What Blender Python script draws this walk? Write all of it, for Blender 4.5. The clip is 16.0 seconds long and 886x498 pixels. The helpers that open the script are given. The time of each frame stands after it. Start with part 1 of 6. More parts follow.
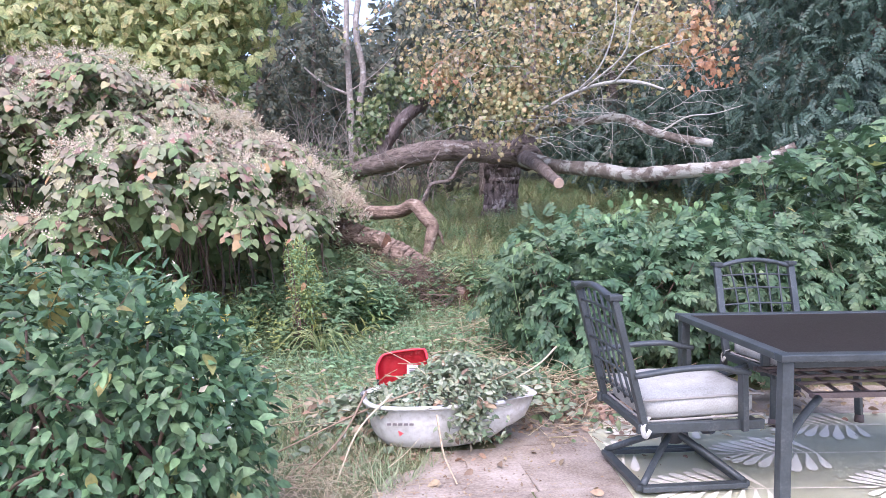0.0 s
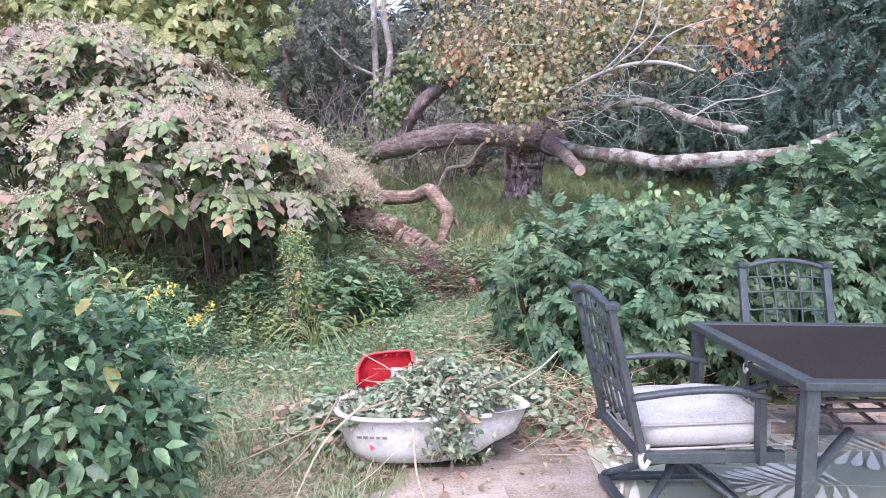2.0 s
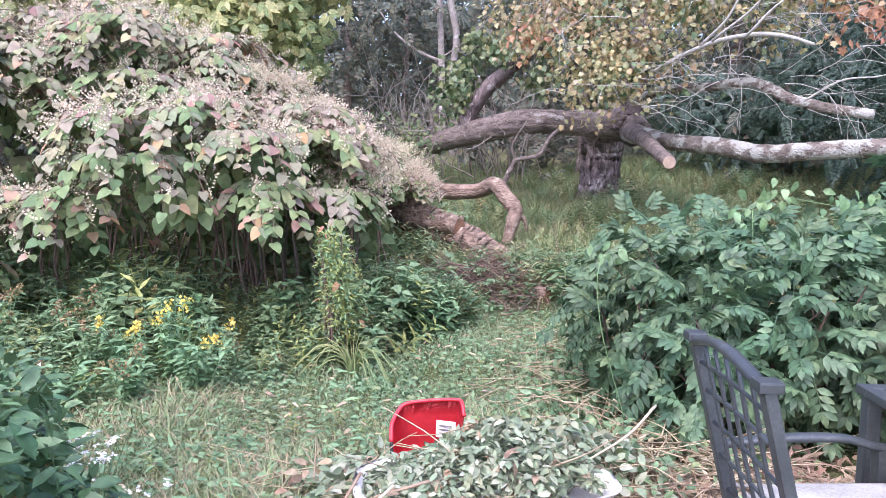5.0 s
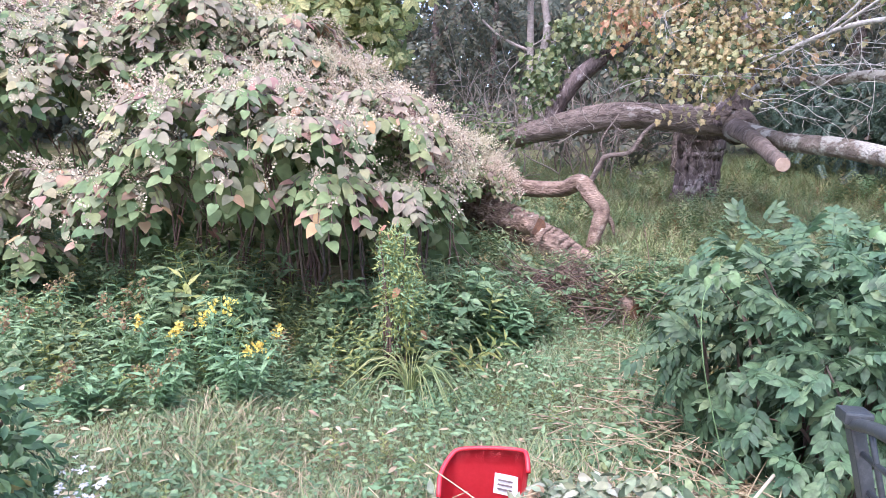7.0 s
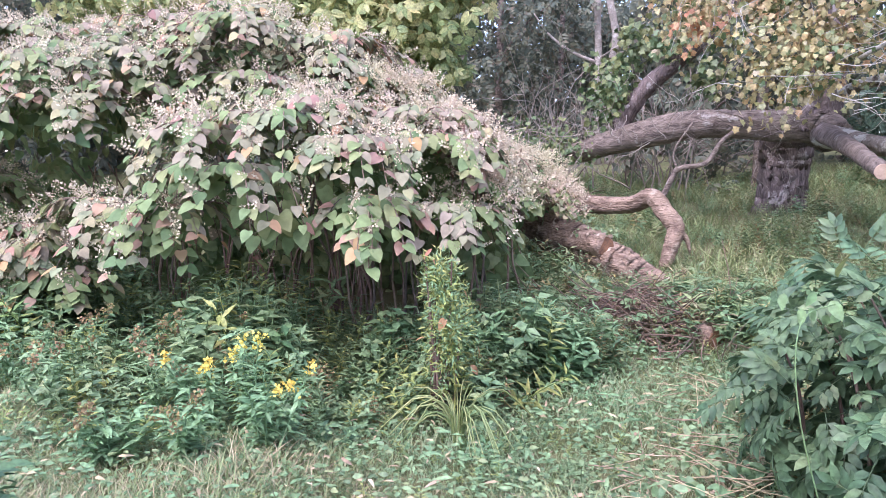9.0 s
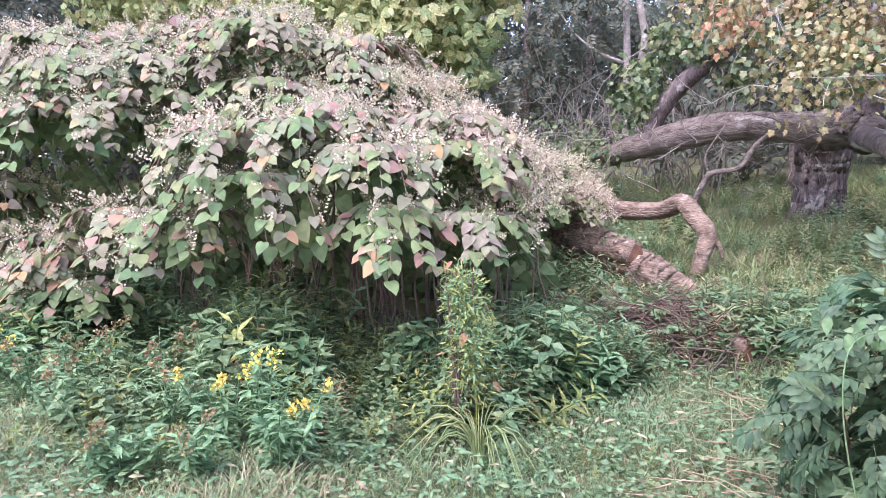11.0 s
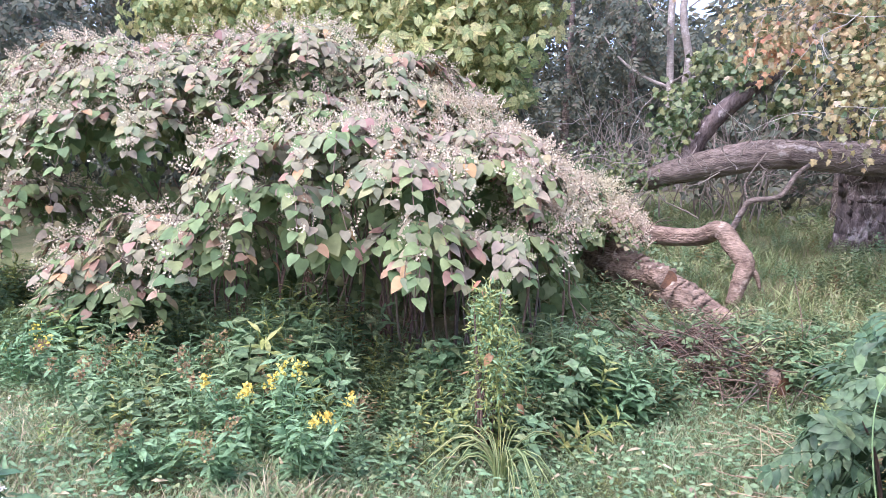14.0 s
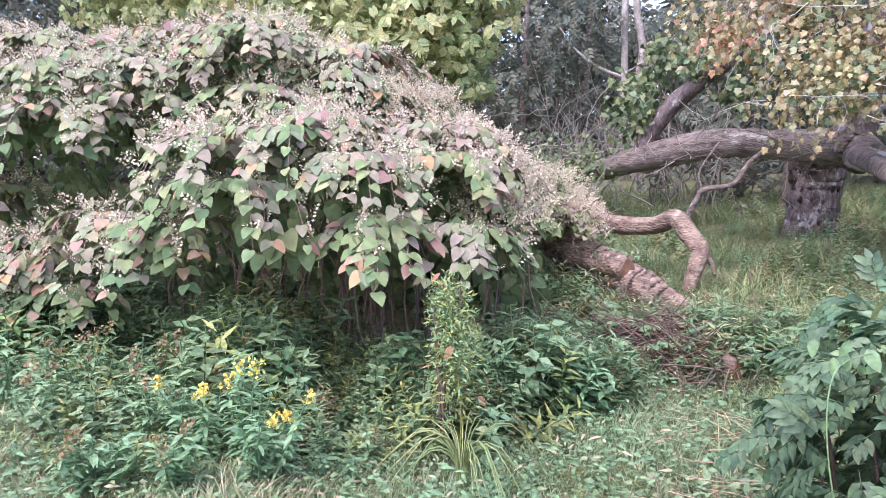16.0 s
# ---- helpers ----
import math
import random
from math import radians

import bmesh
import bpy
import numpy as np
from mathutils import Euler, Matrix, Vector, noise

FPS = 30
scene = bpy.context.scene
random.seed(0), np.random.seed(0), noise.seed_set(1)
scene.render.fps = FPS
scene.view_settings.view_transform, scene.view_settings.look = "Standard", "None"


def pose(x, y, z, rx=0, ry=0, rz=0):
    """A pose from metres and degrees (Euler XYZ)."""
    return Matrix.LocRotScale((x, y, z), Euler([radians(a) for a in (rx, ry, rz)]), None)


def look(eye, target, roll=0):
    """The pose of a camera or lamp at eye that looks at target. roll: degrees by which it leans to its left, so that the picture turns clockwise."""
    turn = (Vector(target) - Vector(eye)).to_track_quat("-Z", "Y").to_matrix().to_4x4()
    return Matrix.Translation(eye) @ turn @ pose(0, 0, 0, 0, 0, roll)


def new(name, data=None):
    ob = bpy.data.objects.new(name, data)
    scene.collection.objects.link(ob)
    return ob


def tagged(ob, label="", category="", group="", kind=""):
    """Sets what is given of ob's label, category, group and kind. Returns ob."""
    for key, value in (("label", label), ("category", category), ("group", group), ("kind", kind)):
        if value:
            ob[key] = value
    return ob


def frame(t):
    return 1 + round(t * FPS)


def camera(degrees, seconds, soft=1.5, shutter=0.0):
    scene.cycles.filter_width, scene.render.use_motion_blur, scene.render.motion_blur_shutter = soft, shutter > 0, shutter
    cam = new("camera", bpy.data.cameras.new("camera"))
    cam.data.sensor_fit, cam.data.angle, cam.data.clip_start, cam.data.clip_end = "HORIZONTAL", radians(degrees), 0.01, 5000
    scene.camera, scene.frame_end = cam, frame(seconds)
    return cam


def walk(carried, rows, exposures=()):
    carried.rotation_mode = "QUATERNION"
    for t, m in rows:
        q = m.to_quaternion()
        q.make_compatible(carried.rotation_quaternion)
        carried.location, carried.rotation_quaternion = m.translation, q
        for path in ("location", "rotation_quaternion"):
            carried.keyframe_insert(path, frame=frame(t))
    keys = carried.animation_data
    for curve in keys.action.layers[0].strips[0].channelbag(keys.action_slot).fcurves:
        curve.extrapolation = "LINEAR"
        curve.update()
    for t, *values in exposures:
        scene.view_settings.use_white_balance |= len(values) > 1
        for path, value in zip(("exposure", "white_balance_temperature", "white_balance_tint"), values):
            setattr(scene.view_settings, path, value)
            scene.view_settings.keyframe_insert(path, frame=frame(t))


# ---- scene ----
cam = camera(62.8, 16.0, soft=0.8)
PATH = [
    (0, (0.752, 0.491, 1.359), (0.42, 2.459, 1.229), -0.2),
    (0.5, (0.811, 0.635, 1.373), (0.342, 2.577, 1.273), 0.7),
    (1, (0.914, 0.777, 1.386), (0.465, 2.723, 1.279), 1.8),
    (1.5, (0.961, 0.842, 1.383), (0.496, 2.782, 1.238), -0.5),
    (2, (0.92, 0.961, 1.38), (0.499, 2.908, 1.206), 0.9),
    (2.5, (0.834, 1.124, 1.399), (0.417, 3.077, 1.301), 0.4),
    (3, (0.809, 1.229, 1.396), (0.281, 3.152, 1.237), -0.2),
    (3.2, (0.821, 1.29, 1.389), (0.227, 3.192, 1.213), 0.0),
    (5.3, (0.697, 2.003, 1.426), (0.098, 3.898, 1.21), 1.0),
    (5.5, (0.673, 2.047, 1.428), (0.053, 3.931, 1.174), 0.3),
    (6, (0.66, 2.212, 1.438), (-0.124, 4.037, 1.208), -0.3),
    (6.5, (0.667, 2.379, 1.448), (-0.166, 4.187, 1.251), 2.2),
    (7, (0.604, 2.489, 1.448), (-0.206, 4.303, 1.215), 2.7),
    (7.5, (0.524, 2.575, 1.462), (-0.269, 4.406, 1.326), -0.4),
    (8, (0.504, 2.68, 1.454), (-0.331, 4.485, 1.239), -0.3),
    (8.5, (0.542, 2.844, 1.451), (-0.414, 4.594, 1.3), 2.6),
    (8.7, (0.555, 2.887, 1.448), (-0.428, 4.618, 1.255), 1.5),
    (10.8, (0.499, 3.069, 1.483), (-0.514, 4.785, 1.314), 0.3),
    (11, (0.506, 3.087, 1.494), (-0.553, 4.773, 1.308), 0.9),
    (11.5, (0.528, 3.122, 1.502), (-0.595, 4.768, 1.333), 2.0),
    (12, (0.55, 3.165, 1.497), (-0.539, 4.832, 1.306), 1.2),
    (12.5, (0.554, 3.151, 1.501), (-0.602, 4.775, 1.331), 1.6),
    (13, (0.55, 3.127, 1.502), (-0.639, 4.728, 1.349), 2.2),
    (13.5, (0.546, 3.114, 1.506), (-0.623, 4.73, 1.354), 2.5),
    (14, (0.537, 3.107, 1.504), (-0.607, 4.741, 1.361), 2.9),
    (14.5, (0.518, 3.112, 1.499), (-0.558, 4.793, 1.374), 2.6),
    (15, (0.515, 3.125, 1.498), (-0.513, 4.835, 1.361), 1.9),
    (15.5, (0.517, 3.14, 1.504), (-0.485, 4.865, 1.364), 1.6),
    (16, (0.524, 3.145, 1.506), (-0.528, 4.839, 1.346), 2.1),
]
walk(cam, [(t, look(eye, target, roll)) for t, eye, target, roll in PATH],
     exposures=[(0.0, 1.83, 6060, 27), (5.0, 1.98, 6060, 27), (16.0, 2.03, 6060, 27)])

# ---- world and light: an overcast autumn afternoon ----
world = bpy.data.worlds.new("overcast_sky")
scene.world = world
world.use_nodes = True
wn = world.node_tree
sky = wn.nodes.new("ShaderNodeTexSky")
sky.sky_type = "NISHITA"
sky.sun_disc = False
sky.sun_elevation, sky.sun_rotation = radians(55), radians(200)
sky.dust_density, sky.air_density, sky.ozone_density = 2.0, 1.0, 1.0
wn.links.new(sky.outputs[0], wn.nodes["Background"].inputs[0])
wn.nodes["Background"].inputs[1].default_value = 0.15

sun = new("sun", bpy.data.lights.new("sun", "SUN"))
sun.data.energy, sun.data.angle, sun.data.color = 1.05, radians(60), (1.0, 0.97, 0.93)
sun.matrix_world = look((0, 0, 20), (Vector((0, 0, 20)) + Vector((-0.15, 0.55, -0.85))))

# ---- small tools ----
RNG = np.random.default_rng(7)


def unit(v):
    return v / np.maximum(np.linalg.norm(v, axis=-1, keepdims=True), 1e-9)


def mesh_from(name, verts, tris, material=None, slots=None, smooth=False):
    me = bpy.data.meshes.new(name)
    verts, tris = np.asarray(verts, np.float32), np.asarray(tris, np.int32)
    me.vertices.add(len(verts)); me.vertices.foreach_set("co", verts.ravel())
    me.loops.add(tris.size); me.loops.foreach_set("vertex_index", tris.ravel())
    me.polygons.add(len(tris))
    me.polygons.foreach_set("loop_start", np.arange(0, tris.size, 3, dtype=np.int32))
    if smooth:
        me.polygons.foreach_set("use_smooth", np.ones(len(tris), bool))
    for m in (material if isinstance(material, (list, tuple)) else [material]):
        if m:
            me.materials.append(m)
    if slots is not None:
        me.polygons.foreach_set("material_index", np.asarray(slots, np.int32))
    me.update(calc_edges=True)
    return me


def link_part(name, me, parent=None, label="", kind=""):
    ob = new(name, me)
    if parent:
        ob.parent = parent
    return tagged(ob, label, kind=kind)


def part(name, bm, material, parent=None, label="", kind="", smooth=False):
    me = bpy.data.meshes.new(name)
    bm.normal_update()
    bm.to_mesh(me); bm.free()
    if smooth:
        for p in me.polygons:
            p.use_smooth = True
    if material:
        me.materials.append(material)
    return link_part(name, me, parent, label, kind)


def thing(name, m, label, category, group="", kind=""):
    ob = new(name)
    ob.empty_display_size = 0.1
    ob.matrix_world = m if isinstance(m, Matrix) else Matrix.Translation(m)
    return tagged(ob, label, category, group, kind)


def box(bm, size, m=Matrix(), bevel=0.0):
    made = bmesh.ops.create_cube(bm, size=1.0, matrix=m @ Matrix.Diagonal((*size, 1)))
    if bevel:
        edges = list({e for v in made["verts"] for e in v.link_edges})
        bmesh.ops.bevel(bm, geom=edges, offset=bevel, segments=2, affect="EDGES", profile=0.6)
    return bm


def tube_arrays(points, radii, sides=8, rough=0.0, seed=0, caps=True, squash=1.0):
    """A tapered, uneven round bar along points."""
    pts = np.asarray(points, float)
    if len(pts) < 2:
        return np.zeros((0, 3)), np.zeros((0, 3), int)
    rad = np.interp(np.linspace(0, 1, len(pts)), np.linspace(0, 1, len(radii)), radii)
    tang = unit(np.gradient(pts, axis=0))
    up = np.array([0.0, 0.0, 1.0]) if abs(tang[0][2]) < 0.9 else np.array([1.0, 0.0, 0.0])
    verts = []
    gen = np.random.default_rng(seed + 11)
    base = 1 + rough * gen.normal(size=sides) * 0.6
    for p, t, r in zip(pts, tang, rad):
        a = unit(np.cross(t, up)); b = np.cross(t, a)
        up = -b if np.dot(-b, up) > 0 else b
        b = np.cross(t, a)
        for k in range(sides):
            th = 2 * np.pi * k / sides
            rr = r * (base[k] + rough * gen.normal() * 0.5)
            verts.append(p + rr * (np.cos(th) * a + squash * np.sin(th) * b))
    tris = []
    n = len(pts)
    for i in range(n - 1):
        for k in range(sides):
            q = (k + 1) % sides
            A, B, C, D = i * sides + k, i * sides + q, (i + 1) * sides + q, (i + 1) * sides + k
            tris += [(A, B, C), (A, C, D)]
    if caps:
        verts += [pts[0], pts[-1]]
        s, e = n * sides, n * sides + 1
        for k in range(sides):
            q = (k + 1) % sides
            tris += [(s, q, k), (e, (n - 1) * sides + k, (n - 1) * sides + q)]
    return np.array(verts), np.array(tris)


def smooth_path(points, n=24):
    """A rounded line through the points."""
    p = np.asarray(points, float)
    k = np.vstack([2 * p[0] - p[1], p, 2 * p[-1] - p[-2]])
    out = []
    segs = len(p) - 1
    for t in np.linspace(0, segs, n):
        i = min(int(t), segs - 1); u = t - i
        a, b, c, d = k[i], k[i + 1], k[i + 2], k[i + 3]
        out.append(0.5 * (2 * b + (c - a) * u + (2 * a - 5 * b + 4 * c - d) * u * u + (3 * b - a - 3 * c + d) * u ** 3))
    return np.array(out)


def merge(pieces):
    vs, ts, off = [], [], 0
    for v, t in pieces:
        if len(v):
            vs.append(v); ts.append(t + off); off += len(v)
    return np.vstack(vs), np.vstack(ts)


def frames(tip, normal):
    """Turning matrices whose y runs along tip and whose z lies near normal."""
    y = unit(tip)
    z = unit(normal - (normal * y).sum(-1, keepdims=True) * y)
    x = np.cross(y, z)
    return np.stack([x, y, z], axis=-1)


def spread(template, tip, normal, place, size, width=1.0):
    """Copies of a template, its y along tip and z along normal, as one vertex and triangle array."""
    tv, tt = template
    n = len(place)
    M = frames(tip, normal)
    size = np.broadcast_to(np.asarray(size, float), (n,))
    w = np.broadcast_to(np.asarray(width, float), (n,))
    loc = tv[None] * size[:, None, None] * np.stack([w, np.ones(n), np.ones(n)], -1)[:, None, :]
    v = np.einsum("nij,nkj->nki", M, loc) + place[:, None]
    t = tt[None] + (np.arange(n) * len(tv))[:, None, None]
    return v.reshape(-1, 3), t.reshape(-1, 3)


def leaf_shape(half, fold=0.12, droop=0.15, curl=0.0):
    """half: (x, y) of the edge from base to tip. A leaf of unit length with a folded midrib and a drooping tip."""
    ys = [y for _, y in half]
    v, t = [], []
    for x, y in half:
        z = -droop * y * y
        v += [(-x, y, z + fold * x - curl * x * x * 4), (0, max(y, 0), z), (x, y, z + fold * x - curl * x * x * 4)]
    for i in range(len(half) - 1):
        a, b = 3 * i, 3 * i + 3
        for l, r in ((a, a + 1), (a + 1, a + 2)):
            t += [(l, r, b + r - a), (l, b + r - a, b + l - a)]
    v, t = np.array(v, float), np.array(t)
    keep = [k for k in t if np.linalg.norm(np.cross(v[k[1]] - v[k[0]], v[k[2]] - v[k[0]])) > 1e-7]
    return v, np.array(keep)


HEART = leaf_shape([(0.03, 0.0), (0.25, -0.07), (0.39, 0.06), (0.42, 0.27), (0.33, 0.55), (0.15, 0.83), (0.0, 1.0)], 0.13, 0.22, 0.06)
OVATE = leaf_shape([(0.0, 0.0), (0.2, 0.18), (0.26, 0.42), (0.16, 0.75), (0.0, 1.0)], 0.25, 0.2)
LANCE = leaf_shape([(0.0, 0.0), (0.11, 0.3), (0.09, 0.65), (0.0, 1.0)], 0.3, 0.3)
LOBED = leaf_shape([(0.02, 0.0), (0.42, 0.1), (0.3, 0.33), (0.5, 0.55), (0.22, 0.68), (0.0, 1.0)], 0.2, 0.15)
LEAF8 = leaf_shape([(0.0, 0.0), (0.22, 0.3), (0.18, 0.68), (0.0, 1.0)], 0.25, 0.2)
SLIM = leaf_shape([(0.0, 0.0), (0.12, 0.4), (0.0, 1.0)], 0.25, 0.15)
SMALL = leaf_shape([(0.0, 0.0), (0.28, 0.4), (0.0, 1.0)], 0.25, 0.15)
BLADE = (np.array([(-0.5, 0, 0), (0.5, 0, 0), (-0.42, 0.45, 0.03), (0.42, 0.45, 0.03), (-0.25, 0.8, -0.05), (0.25, 0.8, -0.05), (0, 1, -0.16)], float) * (0.03, 1, 1),
         np.array([(0, 1, 3), (0, 3, 2), (2, 3, 5), (2, 5, 4), (4, 5, 6)]))


def compound(pairs, leaflet, length=0.36, spread_deg=62, sag=0.25, stalk=0.25):
    """A feathered leaf of unit length: a stalk, pairs of leaflets and one at the tip."""
    pieces = [tube_arrays([(0, 0, 0), (0, 0.5, 0.0), (0, 1 - length * 0.8, -sag * 0.5)], [0.012, 0.006], 3, caps=False)]
    tips, places = [], []
    for i in range(pairs):
        y = stalk + (1 - length - stalk) * i / max(pairs - 1, 1)
        for sgn in (-1, 1):
            a = radians(spread_deg - 14 * i / pairs)
            tips.append((sgn * math.sin(a), math.cos(a), -0.25)); places.append((0, y, -sag * 0.5 * y * y))
    tips.append((0, 1, -0.3)); places.append((0, 1 - length, -sag * 0.5 * (1 - length) ** 2))
    tips, places = np.array(tips, float), np.array(places, float)
    pieces.append(spread(leaflet, tips, np.tile((0.0, 0, 1), (len(tips), 1)), places, length))
    return merge(pieces)


FEATHER = compound(4, LEAF8, 0.32, 62)
PALM = compound(2, LEAF8, 0.55, 75, 0.35, 0.32)
SPRAY = compound(6, SMALL, 0.24, 62, 0.6, 0.05)
CLUMP = compound(3, SMALL, 0.38, 62, 0.4, 0.12)
BROAD = compound(3, LEAF8, 0.42, 58, 0.4, 0.28)


def shell(balls, n, thick=0.3, gen=RNG, lumps=0.18, low=None):
    """Points in the outer layer of a heap of ellipsoids, with their outward directions."""
    P, N = [], []
    c = np.array([b[0] for b in balls], float); r = np.array([b[1] for b in balls], float)
    share = np.array([(x * y) ** 0.8 + (x * z) ** 0.8 + (y * z) ** 0.8 for x, y, z in r]); share /= share.sum()
    for i in range(len(balls)):
        k = int(n * share[i]) + 1
        d = unit(gen.normal(size=(k, 3)))
        f = 1 - thick * gen.random(k) ** 1.6
        lump = lumps * (np.sin(d[:, 0] * 7 + i * 1.7) * np.sin(d[:, 1] * 6 + i) + np.sin(d[:, 2] * 9 + 2.1 * i) * np.sin(d[:, 0] * 13) * 0.6)
        p = c[i] + d * r[i] * (f + lump)[:, None]
        inside = np.zeros(k, bool)
        for j in range(len(balls)):
            if j != i:
                inside |= ((((p - c[j]) / r[j]) ** 2).sum(1) < (1 - thick) ** 2)
        P.append(p[~inside]); N.append(unit(d / r[i])[~inside])
    P, N = np.vstack(P), np.vstack(N)
    if low is not None:
        ok = P[:, 2] > low(P[:, 0], P[:, 1])
        P, N = P[ok], N[ok]
    return P, N


def jitter(n, amount, gen=RNG):
    return gen.normal(size=(n, 3)) * amount


# ---- the lie of the land ----
def patio_left(y):
    """The patio's ragged left-hand edge."""
    return np.interp(y, [-6, 2.6, 3.6, 4.4, 5.2, 6.0], [-0.9, -0.75, -0.12, 0.15, 0.55, 0.9])


def on_patio(x, y, grow=0.0):
    far = 5.75 + 0.25 * (x - 1.0)
    return (x > patio_left(y) - grow) & (y < far + grow) & (y > -5) & (x < 7)


def land(x, y):
    x, y = np.asarray(x, float), np.asarray(y, float)
    back = y + 0.10 * x
    z = np.interp(back, [-60, 6.4, 7.6, 8.5, 9.3, 10.0, 10.8, 11.5, 12.5, 17, 30, 90, 400], [0.0, 0.0, 0.04, 0.17, 0.34, 0.48, 0.62, 0.76, 0.93, 1.7, 2.6, 4.0, 4.0])
    soft = 0.03 * np.sin(x * 2.1 + 0.6 * y) * np.sin(y * 1.7) + 0.015 * np.sin(5.3 * x) * np.sin(4.1 * y + x)
    soft = soft * np.clip((back - 4.0) / 2.5, 0.15, 1)
    z = z + 0.12 * np.clip((x + 0.9) / 0.6, 0, 1) * np.clip((back - 9.6) / 0.9, 0, 1)
    return np.where(on_patio(x, y), -0.009, z + soft)

# ---- materials ----
def nodes_of(name):
    m = bpy.data.materials.new(name)
    m.use_nodes = True
    nt = m.node_tree
    return m, nt, nt.nodes["Principled BSDF"]


def node(nt, kind, **inputs):
    n = nt.nodes.new(kind)
    for k, v in inputs.items():
        n.inputs[k.replace("_", " ")].default_value = v
    return n


def ramp(nt, stops, source, mode="LINEAR"):
    r = nt.nodes.new("ShaderNodeValToRGB")
    r.color_ramp.interpolation = mode
    while len(r.color_ramp.elements) < len(stops):
        r.color_ramp.elements.new(0.5)
    for e, (p, c) in zip(r.color_ramp.elements, stops):
        e.position, e.color = p, (*c, 1)
    nt.links.new(source, r.inputs[0])
    return r


def leaf_mat(name, stops, rough=0.45, through_light=0.25, blotch=0.35, scale=9.0, spec=0.5):
    """Leaves: a colour drawn leaf by leaf, blotched and slightly lit through."""
    m, nt, b = nodes_of(name)
    L = nt.links.new
    geo, inf, co = nt.nodes.new("ShaderNodeNewGeometry"), nt.nodes.new("ShaderNodeObjectInfo"), nt.nodes.new("ShaderNodeTexCoord")
    add = nt.nodes.new("ShaderNodeMath"); add.operation = "ADD"
    L(geo.outputs["Random Per Island"], add.inputs[0]); L(inf.outputs["Random"], add.inputs[1])
    fr = nt.nodes.new("ShaderNodeMath"); fr.operation = "FRACT"; L(add.outputs[0], fr.inputs[0])
    col = ramp(nt, stops, fr.outputs[0])
    big = node(nt, "ShaderNodeTexNoise", Scale=1.3, Detail=2.0)
    L(geo.outputs["Position"], big.inputs["Vector"])
    fine = node(nt, "ShaderNodeTexNoise", Scale=scale * 4, Detail=3.0)
    L(geo.outputs["Position"], fine.inputs["Vector"])
    hsv = nt.nodes.new("ShaderNodeHueSaturation")
    L(col.outputs[0], hsv.inputs["Color"])
    hsv.inputs["Saturation"].default_value = 0.86
    val = nt.nodes.new("ShaderNodeMapRange")
    val.inputs["To Min"].default_value, val.inputs["To Max"].default_value = 1 - blotch, 1 + blotch
    val.inputs["From Min"].default_value, val.inputs["From Max"].default_value = 0.3, 0.7
    L(fine.outputs["Fac"], val.inputs["Value"]); L(val.outputs[0], hsv.inputs["Value"])
    hue = nt.nodes.new("ShaderNodeMapRange")
    hue.inputs["To Min"].default_value, hue.inputs["To Max"].default_value = 0.475, 0.525
    hue.inputs["From Min"].default_value, hue.inputs["From Max"].default_value = 0.3, 0.7
    L(big.outputs["Fac"], hue.inputs["Value"]); L(hue.outputs[0], hsv.inputs["Hue"])
    L(hsv.outputs[0], b.inputs["Base Color"])
    b.inputs["Roughness"].default_value = rough
    b.inputs["Specular IOR Level"].default_value = spec
    bump = node(nt, "ShaderNodeBump", Strength=0.35, Distance=0.01)
    L(fine.outputs["Fac"], bump.inputs["Height"]); L(bump.outputs[0], b.inputs["Normal"])
    tr = nt.nodes.new("ShaderNodeBsdfTranslucent"); L(hsv.outputs[0], tr.inputs["Color"])
    mix = nt.nodes.new("ShaderNodeMixShader"); mix.inputs[0].default_value = through_light
    L(b.outputs[0], mix.inputs[1]); L(tr.outputs[0], mix.inputs[2])
    L(mix.outputs[0], nt.nodes["Material Output"].inputs[0])
    return m


